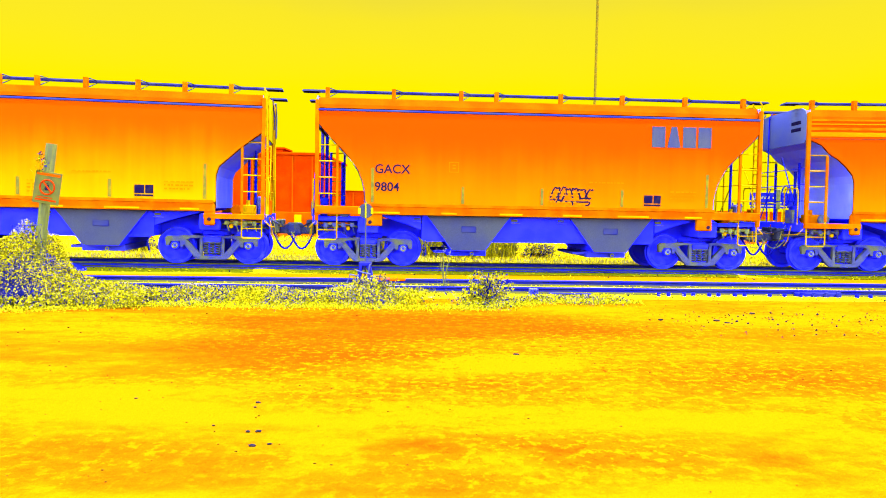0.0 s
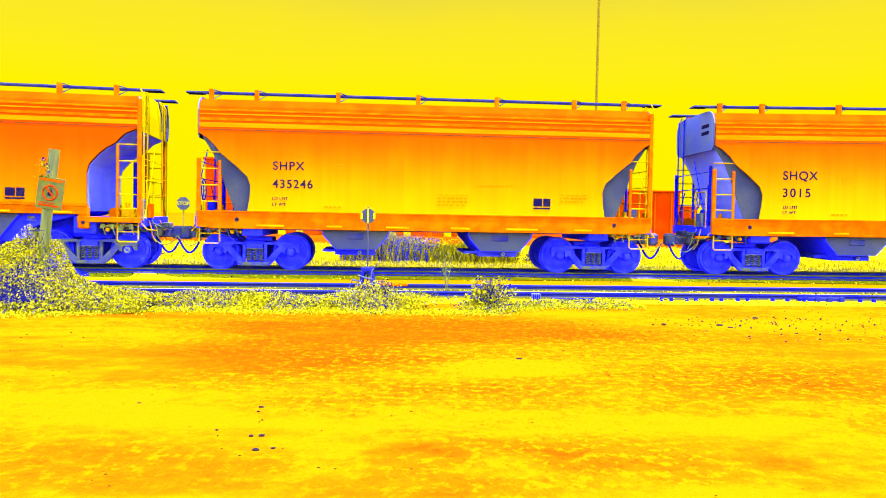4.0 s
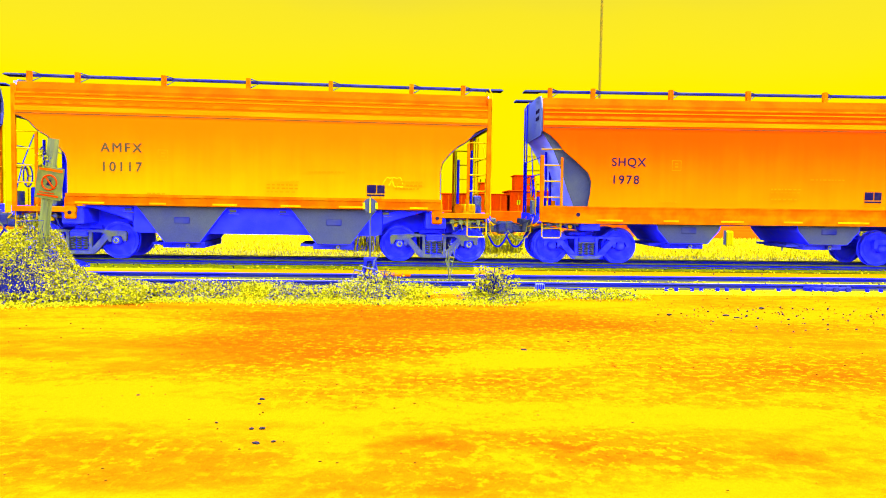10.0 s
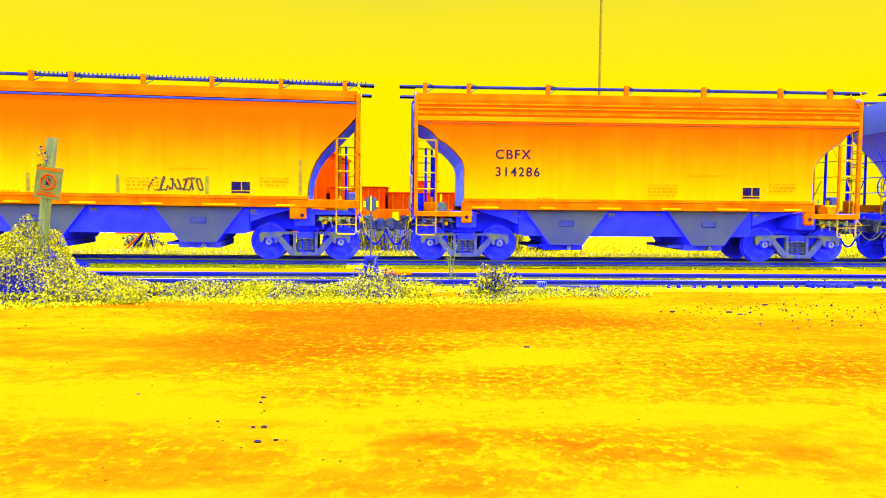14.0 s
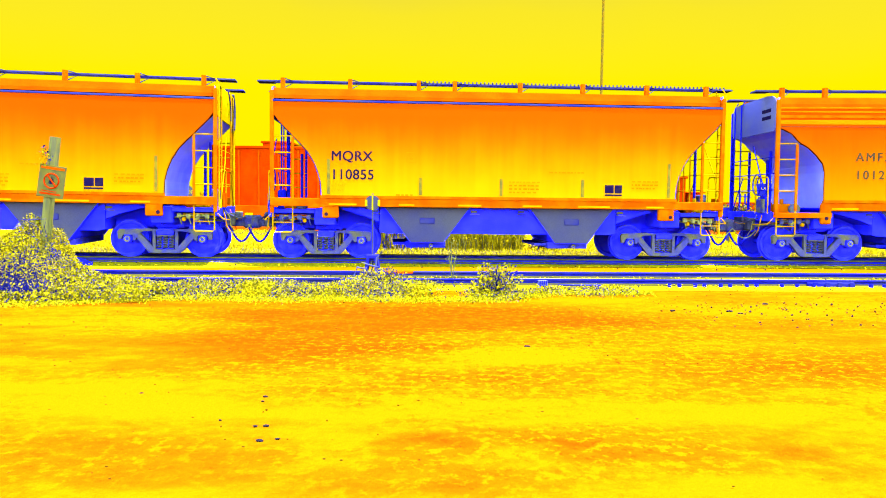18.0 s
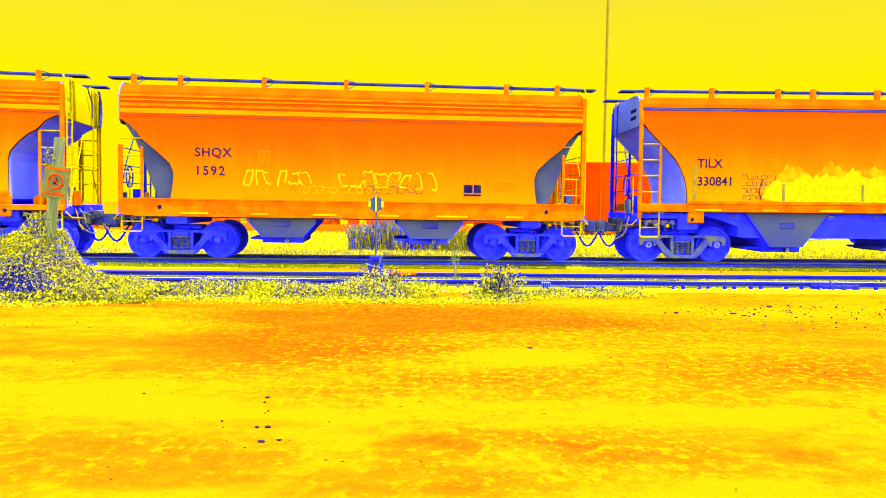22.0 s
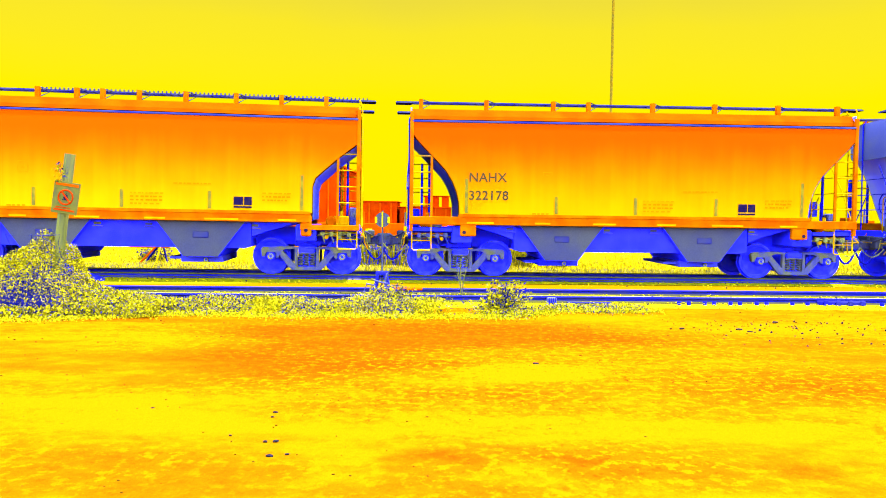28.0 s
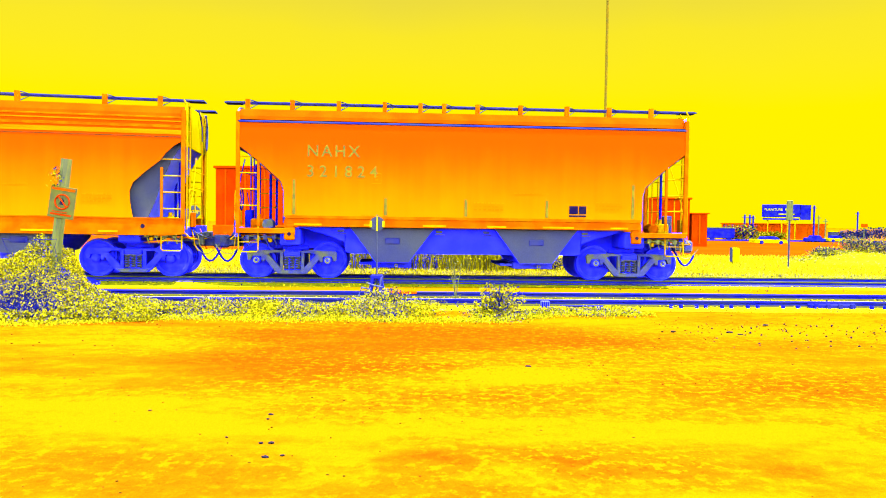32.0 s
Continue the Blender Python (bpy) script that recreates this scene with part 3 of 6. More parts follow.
def roof_shell():
    """The roof: a flange over the side sheet, a leaning upper band, then a shallow crown with the loading trough."""
    ring = [(-1.53, 3.93), (-1.50, 4.02), (-1.36, 4.20), (-1.0, 4.22), (-0.45, 4.24), (-0.42, 4.30), (0.42, 4.30), (0.45, 4.24), (1.0, 4.22), (1.36, 4.20), (1.50, 4.02), (1.53, 3.93)]
    bm = bmesh.new()
    ends = []
    for x in np.linspace(-5.62, 5.62, 13):
        ends.append([bm.verts.new((x, y, z)) for y, z in ring])
    for a, b in zip(ends, ends[1:]):
        for k in range(len(ring) - 1):
            bm.faces.new((a[k], a[k + 1], b[k + 1], b[k]))
    bm.faces.new(ends[0])
    bm.faces.new(ends[-1][::-1])
    return bm


def spring_mesh():
    bm = bmesh.new()
    winding = [(0.056 * math.cos(a), 0.056 * math.sin(a), 0.3 * a / (10 * math.pi)) for a in np.linspace(0, 10 * math.pi, 41)]
    return finish(tube(bm, winding, 0.016, 4), "coil_spring", "springs")


SPRING = spring_mesh()


def truck_parts(parent, x, dark):
    """A three-piece truck: bolster, two side frames with springs, two wheelsets with bearings."""
    bm = bmesh.new()
    box(bm, -0.22, 0.22, -0.93, 0.93, 0.17, 0.72, 0.03)
    box(bm, -0.35, 0.35, -0.35, 0.35, 0.70, 0.82, 0.02)
    truck = part("truck", bm, "blue", parent, at=pose(x, 0, 0))
    metal = "wheel" if dark else "frame"
    for side in (-1, 1):
        bm = bmesh.new()
        y0, y1 = side * 1.0 - 0.07, side * 1.0 + 0.07
        # top member, slanting braces, bottom member, pedestals
        for m in (-1, 1):
            prism(bm, [(m * 1.11, 0.45), (m * 1.13, 0.64), (m * 1.08, 0.69), (m * 0.48, 0.715), (m * 0.28, 0.70), (m * 0.28, 0.65), (m * 0.52, 0.645), (m * 0.62, 0.60),
                       (m * 0.70, 0.43), (m * 0.76, 0.42), (m * 0.77, 0.555), (m * 1.0, 0.56), (m * 1.04, 0.45)], y0, y1)
            prism(bm, [(m * 0.72, 0.54), (m * 0.60, 0.60), (m * 0.27, 0.24), (m * 0.25, 0.12), (m * 0.36, 0.12), (m * 0.44, 0.19)], y0 + 0.005, y1 - 0.005)
            prism(bm, [(m * 0.30, 0.66), (m * 0.23, 0.66), (m * 0.23, 0.16), (m * 0.30, 0.16)], y0 + 0.01, y1 - 0.01)
        box(bm, -0.30, 0.30, y0 + 0.02, y1 - 0.02, 0.655, 0.695)
        part("side_frame", bm, metal, truck)
        bm = bmesh.new()
        prism(bm, [(-0.42, 0.22), (-0.30, 0.115), (0.30, 0.115), (0.42, 0.22), (0.26, 0.20), (-0.26, 0.20)], y0 - 0.01, y1 + 0.01)
        part("spring_seat", bm, "frame", truck)
        bm = bmesh.new()
        box(bm, -0.22, 0.22, y0 - 0.02, y1 + 0.02, 0.535, 0.56)
        part("spring_cap", bm, "frame", truck)
        bm = bmesh.new()
        box(bm, -0.20, 0.20, y0 - 0.03, y1 + 0.03, 0.56, 0.68, 0.02)
        part("bolster_end", bm, "blue", truck)
        for k in range(3):
            part("coil_spring", SPRING, "springs", truck, at=pose((k - 1) * 0.145, side * 1.02, 0.23))
        for m in (-1, 1):
            bm = bmesh.new()
            lathe(bm, [(0.02, -0.09), (0.06, -0.085), (0.10, -0.05), (0.115, 0.0), (0.115, 0.12)] if side < 0 else [(0.115, -0.12), (0.115, 0.0), (0.10, 0.05), (0.02, 0.09)], side * 1.02, 14, (m * 0.889, 0.457))
            part("bearing", bm, "wheel", truck)
            if side < 0 and not dark:
                bm = bmesh.new()
                tube(bm, [(m * 0.889 + 0.056 * math.cos(a), side * 1.02 - 0.088, 0.457 + 0.056 * math.sin(a)) for a in np.linspace(0, 2 * math.pi, 15)], 0.021, 5)
                part("end_cap", bm, "cap", truck, "pale bearing end cap")
            if side < 0:
                bm = bmesh.new()
                winding = [(m * 0.889 + 0.443 * math.cos(a), side * 0.82, 0.457 + 0.443 * math.sin(a)) for a in np.linspace(0.4, 2.9, 19)]
                tube(bm, winding, 0.006, 4)
                part("wheel_rim", bm, "frame", truck, "worn grey edge of the wheel rim")
    for m in (-1, 1):
        bm = bmesh.new()
        lathe(bm, [(0.085, -0.85), (0.085, 0.85)], 0, 10)
        for side in (-1, 1):
            y = side * 0.7525
            prof = [(0.10, 0.085), (0.14, 0.07), (0.36, 0.035), (0.40, 0.065), (0.455, 0.065), (0.457, -0.05), (0.482, -0.06), (0.482, -0.085), (0.40, -0.08), (0.36, -0.02), (0.14, -0.06), (0.10, -0.075)]
            lathe(bm, [(r, side * d) for r, d in prof], y, 32)
        part("wheelset", bm, "wheel", truck, "solid steel wheels on an axle", pose(m * 0.889, 0, 0.457))
    return truck


RUNG = finish(tube(bmesh.new(), [(-0.27, 0, 0), (0.27, 0, 0)], 0.016, 5), "grab_iron", "pale")


CROSSBAR = finish(tube(bmesh.new(), [(0, -0.21, 0), (0, 0.21, 0)], 0.013, 5), "ladder_rung", "pale")


def build_car(kind, paint, stripe, group):
    """One covered hopper on two trucks. kind: how the side sheets are cut at the ends."""
    car = thing("hopper_car", "orange covered hopper car rolling on the track", "hopper car", group)
    deep = kind == "panel"
    level = kind == "curved" and stripe == "dark"
    sill_low, sill_high = (1.05, 1.45) if deep else (1.32, 1.57)
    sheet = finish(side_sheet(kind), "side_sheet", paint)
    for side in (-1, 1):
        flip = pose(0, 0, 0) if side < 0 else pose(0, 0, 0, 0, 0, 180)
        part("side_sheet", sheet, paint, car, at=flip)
        bm = bmesh.new()
        if deep:
            prism(bm, [(-5.66, sill_high), (-5.66, sill_low + 0.04), (-5.2, sill_low), (5.2, sill_low), (5.66, sill_low + 0.04), (5.66, sill_high)], -1.625, -1.50)
            box(bm, -5.66, 5.66, -1.645, -1.48, sill_high, sill_high + 0.03)
        else:
            reach = 5.66 if level else 4.46
            box(bm, -reach, reach, -1.64, -1.50, sill_low, sill_high - 0.05, 0.01)
            box(bm, -4.45, 4.45, -1.66, -1.55, sill_high - 0.05, sill_high + 0.02)
        part("side_sill", bm, "trim", car, at=flip)
        if not deep:
            for m in (-1, 1):
                bm = bmesh.new()
                if level:
                    box(bm, m * 4.2 - 0.20, m * 4.2 + 0.20, -1.635, -1.50, 1.04, sill_low + 0.01, 0.02)
                else:
                    x0, x1 = sorted((m * 4.22, m * 5.66))
                    box(bm, x0, x1, -1.635, -1.50, 1.14, 1.27, 0.01)
                    box(bm, m * 4.36 - 0.13, m * 4.36 + 0.13, -1.63, -1.50, 0.98, 1.50, 0.03)
                pad = part("jacking_pad", bm, "trim", car, at=flip)
                bm = bmesh.new()
                lathe(bm, [(0.045, 0), (0.045, 0.01)], -1.642, 12, (m * (4.3 if level else 4.36), 1.13))
                part("pad_hole", bm, "ink", pad, "dark jacking hole")
        else:
            for m in (-1, 1):
                bm = bmesh.new()
                lathe(bm, [(0.05, 0), (0.05, 0.01)], -1.632, 12, (m * 4.7, 1.27))
                part("sill_hole", bm, "ink", car, "dark oval hole in the sill", flip)
        for k in range(6):
            bm = bmesh.new()
            x, w = -3.9 + 1.56 * k, (0.42, 0.24, 0.36, 0.30, 0.50, 0.28)[k]
            z = sill_low + (0.05 if deep else 0.02)
            box(bm, x - w * 0.8, x + w * 0.8, -1.646, -1.62, z + 0.01, z + 0.055)
            part("reflective_strip", bm, "pale", car, "pale yellow reflective strip", flip)
        bm = bmesh.new()
        if stripe == "dark":
            box(bm, -5.62, 5.62, -1.61, -1.50, 3.85, 3.90, 0.008)
            part("top_chord", bm, "walkway", car, "blue-grey rail along the top of the side", flip)
        else:
            box(bm, -5.62, 5.62, -1.60, -1.54, 3.885, 3.93, 0.006)
            chord = part("top_chord", bm, "trim", car, at=flip)
            for z, h, mat in ((3.80, 0.03, "rib"), (3.66, 0.07, "trim"), (3.50, 0.11, "rib"), (3.435, 0.012, "greyink")):
                part("side_rib", box(bmesh.new(), -5.61, 5.61, -1.604, -1.58, z, z + h), mat, chord)
    part("roof", roof_shell(), "roof", car, smooth=False)
    # hopper core and end slopes; their shade is put into blue-grey and grey colours
    edge = core_edge(kind)
    half = 1.41 if deep else 1.572
    for m in (-1, 1):
        bm = bmesh.new()
        points = [(m * x, z) for x, z in edge] + [(m * -5.6, 4.18)]
        rows = [[bm.verts.new((x, y, z)) for y in (-half, half)] for x, z in points]
        for p, q in zip(rows, rows[1:]):
            bm.faces.new((p[0], p[1], q[1], q[0]))
        bmesh.ops.solidify(bm, geom=bm.faces[:], thickness=0.03)
        part("end_slope_sheet", bm, "slope", car, "sloping end sheet in painted blue-grey shade")
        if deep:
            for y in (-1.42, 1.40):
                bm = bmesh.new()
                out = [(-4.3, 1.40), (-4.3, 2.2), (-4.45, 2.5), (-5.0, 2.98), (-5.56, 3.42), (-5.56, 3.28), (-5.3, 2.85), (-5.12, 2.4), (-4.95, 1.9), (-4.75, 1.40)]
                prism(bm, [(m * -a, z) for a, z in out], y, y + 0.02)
                part("end_web", bm, "grey", car, "recessed web plate in painted grey shade")
    # walkway on the roof
    bm = bmesh.new()
    for side in (-1, 1):
        y = side * 0.93
        for k in (-1, 0, 1):
            box(bm, -6.02, 6.02, y + k * 0.13 - 0.025, y + k * 0.13 + 0.025, 4.395, 4.43)
        for i in range(61):
            x = -6.02 + i * 0.2
            box(bm, x, x + 0.012, y - 0.16, y + 0.16, 4.40, 4.425)
        for m in (-1, 1):
            box(bm, m * 5.84 - 0.20, m * 5.84 + 0.20, y - 0.20, y + 0.20, 4.385, 4.41)
    if stripe == "dark" and paint == "body_light":
        for i in range(80):
            box(bm, -2.1 + 0.1 * i, -2.07 + 0.1 * i, -1.10, -1.08, 4.43, 4.475)
    part("running_board", bm, "walkway", car, "blue-grey grating walkway")
    spots = (-5.45, -4.35, -3.2, -2.05, -1.15, -0.55, 0.3, 1.4, 2.6, 3.7, 4.8) if kind == "angled" else (-5.4, -3.75, -2.05, -1.15, 0.5, 2.1, 3.75, 5.3) if stripe == "dark" else (-5.4, -4.3, -2.3, -0.3, 1.7, 3.7, 5.0)
    for x in spots:
        for side in (-1, 1):
            bm = bmesh.new()
            box(bm, x - 0.05, x + 0.05, side * 1.2 - 0.07, side * 1.2 + 0.07, 4.2, 4.47, 0.008)
            bracket = part("walkway_bracket", bm, "trim", car)
            bm = bmesh.new()
            tube(bm, [(x + 0.05, side * 1.15, 4.25), (x + 0.3, side * 1.05, 4.40), (x + 0.05, side * 1.15, 4.46)], 0.014, 5)
            part("brace", bm, "walkway", bracket)
    for i, x in enumerate((-4.2, -2.1, 0, 2.1, 4.2)):
        bm = bmesh.new()
        box(bm, x - 0.9, x + 0.9, -0.38, 0.38, 4.29, 4.335, 0.015)
        part("roof_hatch", bm, "roof", car)
    # end posts, ladders and grab irons; right ends coloured as sunlit, left as shaded
    for m in (-1, 1):
        for side in (-1, 1):
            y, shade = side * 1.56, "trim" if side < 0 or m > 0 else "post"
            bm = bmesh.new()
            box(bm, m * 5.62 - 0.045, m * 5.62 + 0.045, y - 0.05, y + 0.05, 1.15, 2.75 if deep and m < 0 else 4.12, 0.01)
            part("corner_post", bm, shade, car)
            # the sunlit face of the far post, added as a yellow strip
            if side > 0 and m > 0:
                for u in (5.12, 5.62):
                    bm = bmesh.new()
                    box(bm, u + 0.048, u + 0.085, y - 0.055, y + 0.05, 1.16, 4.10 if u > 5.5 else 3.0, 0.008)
                    part("post_flange", bm, "lit", car, "end-post face painted sunlit yellow")
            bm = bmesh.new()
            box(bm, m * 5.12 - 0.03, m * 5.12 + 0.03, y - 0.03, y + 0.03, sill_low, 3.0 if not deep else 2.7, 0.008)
            part("inner_post", bm, shade, car)
            for k in range(4):
                part("grab_iron", RUNG, "pale", car, at=pose(m * 5.37, y - 0.02 * side, sill_high + 0.25 + k * 0.40))
            bm = bmesh.new()
            x = m * 5.36
            tube(bm, [(x - 0.24, y, sill_low), (x - 0.24, y, 0.72), (x - 0.2, y, 0.68), (x + 0.2, y, 0.68), (x + 0.24, y, 0.72), (x + 0.24, y, sill_low)], 0.018, 6)
            tube(bm, [(x - 0.24, y, 0.92), (x + 0.24, y, 0.92)], 0.014, 6)
            part("stirrup_step", bm, "pale", car)
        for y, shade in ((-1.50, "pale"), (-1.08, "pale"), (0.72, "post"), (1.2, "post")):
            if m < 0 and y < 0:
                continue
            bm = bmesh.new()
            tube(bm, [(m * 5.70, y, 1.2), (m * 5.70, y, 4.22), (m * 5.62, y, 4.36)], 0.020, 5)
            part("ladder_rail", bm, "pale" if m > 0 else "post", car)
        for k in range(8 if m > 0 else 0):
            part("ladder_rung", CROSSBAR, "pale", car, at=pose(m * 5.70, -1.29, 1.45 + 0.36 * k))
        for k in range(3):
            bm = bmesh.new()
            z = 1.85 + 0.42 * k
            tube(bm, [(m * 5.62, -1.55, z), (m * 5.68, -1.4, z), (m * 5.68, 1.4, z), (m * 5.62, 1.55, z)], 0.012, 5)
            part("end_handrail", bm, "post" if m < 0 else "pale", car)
        bm = bmesh.new()
        tube(bm, [(m * 5.1, 0.3, 1.3), (m * 5.1, 0.3, 2.7)], 0.04, 6)
        tube(bm, [(m * 5.35, -0.5, 1.3), (m * 5.35, -0.5, 2.9)], 0.035, 6)
        part("slope_strut", bm, "post", car)
        bm = bmesh.new()
        low = edge[-1][1] - 0.05
        hood = [(-1.40, low), (-1.52, low + 0.10), (-1.55, 3.93), (-1.50, 4.06), (-1.40, 4.18), (-1.22, 4.26), (-0.9, 4.29), (0.9, 4.29), (1.22, 4.26), (1.40, 4.18), (1.50, 4.06), (1.55, 3.93), (1.52, low + 0.18), (1.44, low + 0.06), (1.30, low)]
        near = [bm.verts.new((m * 5.625, y, z)) for y, z in hood]
        far = [bm.verts.new((m * 5.655, y, z)) for y, z in hood]
        bm.faces.new(near)
        bm.faces.new(far[::-1])
        for k in range(len(hood)):
            j = (k + 1) % len(hood)
            bm.faces.new((near[k], near[j], far[j], far[k]))
        # shade is in the left sheet's grey, sunlight in the right one's yellow
        part("end_hood", bm, "hood" if m < 0 else "lit", car, "upper end sheet painted shaded grey" if m < 0 else "upper end sheet painted sunlit yellow")
        if m < 0:
            for z in (3.86, 3.68):
                part("end_stencil", box(bmesh.new(), -5.662, -5.656, -1.18, -0.62, z, z + 0.09), "ink", car, "small dark stencil bar")
        else:
            bm = bmesh.new()
            tube(bm, [(5.68, 1.30, 4.34), (5.70, 1.44, 4.02), (5.70, 1.46, 3.72), (5.70, 1.36, 3.40), (5.66, 1.30, 3.34)], 0.045, 6)
            part("hood_edge", bm, "walkway", car, "blue-grey folded edge of the end sheet")
            bm = bmesh.new()
            tube(bm, [(5.70, 0.2, 4.30), (5.72, 0.55, 3.95), (5.72, 0.6, 3.55)], 0.016, 5)
            part("hood_rod", bm, "walkway", car)
        # platform over the draft gear
        bm = bmesh.new()
        box(bm, min(m * 4.6, m * 5.7), max(m * 4.6, m * 5.7), -1.5, 1.5, 1.15, 1.24, 0.01)
        box(bm, min(m * 5.6, m * 5.72), max(m * 5.6, m * 5.72), -1.5, 1.5, 1.05, 1.28, 0.01)
        part("end_platform", bm, "blue", car)
        bm = bmesh.new()
        x0, x1 = sorted((m * 5.6, m * 6.24))
        box(bm, x0, x1, -0.12, 0.12, 0.76, 0.98, 0.03)
        x0, x1 = sorted((m * 6.12, m * 6.40))
        box(bm, x0, x1, -0.20, 0.20, 0.72, 1.06, 0.06)
        part("coupler", bm, "frame", car, "grey knuckle coupler")
        bm = bmesh.new()
        arc = [(m * 5.75, -0.35, 0.86)] + [(m * (5.85 + 0.55 * q), -0.38, 0.80 - 0.42 * math.sin(math.pi * min(1, q * 0.9 + 0.08))) for q in np.linspace(0, 1, 8)]
        tube(bm, arc, 0.028, 6)
        part("air_hose", bm, "post", car)
        bm = bmesh.new()
        tube(bm, [(m * 5.73, -1.32, 1.24), (m * 5.73, -1.32, 2.12), (m * 5.73, -1.26, 2.18), (m * 5.73, -0.56, 2.18), (m * 5.73, -0.5, 2.12), (m * 5.73, -0.5, 1.24)], 0.017, 5)
        part("platform_handrail", bm, "pale", car)
        bm = bmesh.new()
        tube(bm, [(m * 5.66, -1.5, 1.12), (m * 5.80, -1.5, 0.98), (m * 5.84, -0.6, 0.94), (m * 6.1, -0.22, 0.98)], 0.016, 5)
        part("uncoupling_lever", bm, "pale", car)
        bm = bmesh.new()
        tube(bm, [(m * 4.62, -1.28, 1.0), (m * 5.0, -1.26, 1.06), (m * 5.35, -1.2, 0.98), (m * 5.7, -0.5, 0.9)], 0.026, 6)
        part("train_pipe", bm, "frame", car)
        bm = bmesh.new()
        lathe(bm, [(0.11, -0.22), (0.14, -0.2), (0.14, 0.2), (0.11, 0.22)], -0.95, 12, (m * 4.95, 1.36))
        part("brake_cylinder", bm, "trim" if m > 0 else "frame", car)
        bm = bmesh.new()
        box(bm, m * 5.5 - 0.1, m * 5.5 + 0.1, -0.72, -0.45, 1.24, 1.72, 0.03)
        part("brake_housing", bm, "post" if m < 0 else "frame", car)
        bm = bmesh.new()
        box(bm, m * 5.2 - 0.2, m * 5.2 + 0.2, -1.05, -0.75, 1.25, 1.5, 0.03)
        tube(bm, [(m * 5.2, -0.9, 1.5), (m * 5.2, -0.9, 1.62)], 0.05, 8)
        tube(bm, [(m * 4.8, -1.2, 1.08), (m * 5.6, -1.2, 1.08)], 0.03, 6)
        tube(bm, [(m * 4.75, -0.9, 1.02), (m * 5.5, -0.7, 0.95)], 0.03, 6)
        part("brake_gear", bm, "pale" if m > 0 else "trim", car)
        bm = bmesh.new()
        for k in range(4):
            u = m * (4.75 + 0.22 * k)
            box(bm, u - 0.05, u + 0.05, -1.46, -1.40, 1.0 - 0.02 * (k % 2), 1.10, 0.01)
            tube(bm, [(u, -1.43, 1.02), (u + 0.06, -1.40, 0.84)], 0.012, 5)
        tube(bm, [(m * 4.70, -1.43, 1.05), (m * 5.46, -1.43, 1.05)], 0.018, 5)
        part("brake_pipe", bm, "cap" if m > 0 else "frame", car)
        bm = bmesh.new()
        tube(bm, [(m * 5.72, -1.45, 1.25), (m * 5.74, -0.75, 2.35), (m * 5.70, -0.2, 3.05)], 0.014, 5)
        tube(bm, [(m * 5.72, 1.2, 1.25), (m * 5.74, 0.4, 2.2)], 0.014, 5)
        part("diagonal_rod", bm, "pale" if m > 0 else "post", car)
        for k, (u, y, z, r) in enumerate(((4.85, -1.36, 0.96, 0.05), (5.15, -1.40, 1.00, 0.06), (5.42, -1.30, 0.93, 0.05))):
            bm = bmesh.new()
            lathe(bm, [(r * 0.5, -0.05), (r, -0.04), (r, 0.05)], y, 10, (m * u, z))
            tube(bm, [(m * u, y, z), (m * (u + 0.12), y, z + 0.09), (m * (u + 0.2), y, z + 0.07)], 0.014, 5)
            part("pipe_valve", bm, ("pale", "cap", "frame")[k], car)
        for k, (u, y) in enumerate(((5.78, -0.95), (5.84, -0.62), (5.80, 0.35))):
            bm = bmesh.new()
            tube(bm, [(m * 5.72, y, 1.2), (m * u, y - 0.03, 1.02), (m * (u + 0.03), y, 0.80), (m * (u + 0.10), y + 0.06, 0.66)], 0.016, 5)
            part("hanging_rod", bm, ("pale", "cap", "trim")[k], car)
        bm = bmesh.new()
        sag = [(m * (5.74 + 0.62 * q), -0.62, 0.92 - 0.34 * math.sin(math.pi * (0.12 + 0.80 * q))) for q in np.linspace(0, 1, 9)]
        tube(bm, sag, 0.012, 5)
        part("safety_chain", bm, "cap", car)
        bm = bmesh.new()
        box(bm, m * 5.76 - 0.03, m * 5.76 + 0.03, -1.15, -0.70, 1.26, 1.62, 0.01)
        part("end_bracket", bm, "trim" if m > 0 else "frame", car)
        bm = bmesh.new()
        box(bm, m * 5.86 - 0.10, m * 5.86 + 0.10, -0.62, -0.32, 0.80, 1.12, 0.02)
        box(bm, m * 5.95 - 0.05, m * 5.95 + 0.12, -0.30, 0.30, 1.0, 1.14, 0.02)
        tube(bm, [(m * 5.80, -0.9, 1.12), (m * 6.05, -0.5, 0.98), (m * 6.2, -0.3, 1.02)], 0.02, 5)
        part("coupler_yoke", bm, "grey" if m < 0 else "frame", car)
    if kind:
        bm = bmesh.new()
        ring = [(-5.72, -0.55 + 0.27 * math.cos(a), 2.0 + 0.27 * math.sin(a)) for a in np.linspace(0, 2 * math.pi, 15)]
        tube(bm, ring, 0.018, 5)
        for a in (0, 2.1, 4.2):
            tube(bm, [(-5.72, -0.55, 2.0), (-5.72, -0.55 + 0.27 * math.cos(a), 2.0 + 0.27 * math.sin(a))], 0.014, 5)
        part("brake_wheel", bm, "post", car)
    # underframe
    bm = bmesh.new()
    box(bm, -5.7, 5.7, -0.33, 0.33, 1.0 if deep else 0.74, 1.2)
    for m in (-1, 1):
        box(bm, m * 4.35 - 0.25, m * 4.35 + 0.25, -1.48, 1.48, 0.86, 1.27, 0.03)
    part("centre_sill", bm, "blue", car)
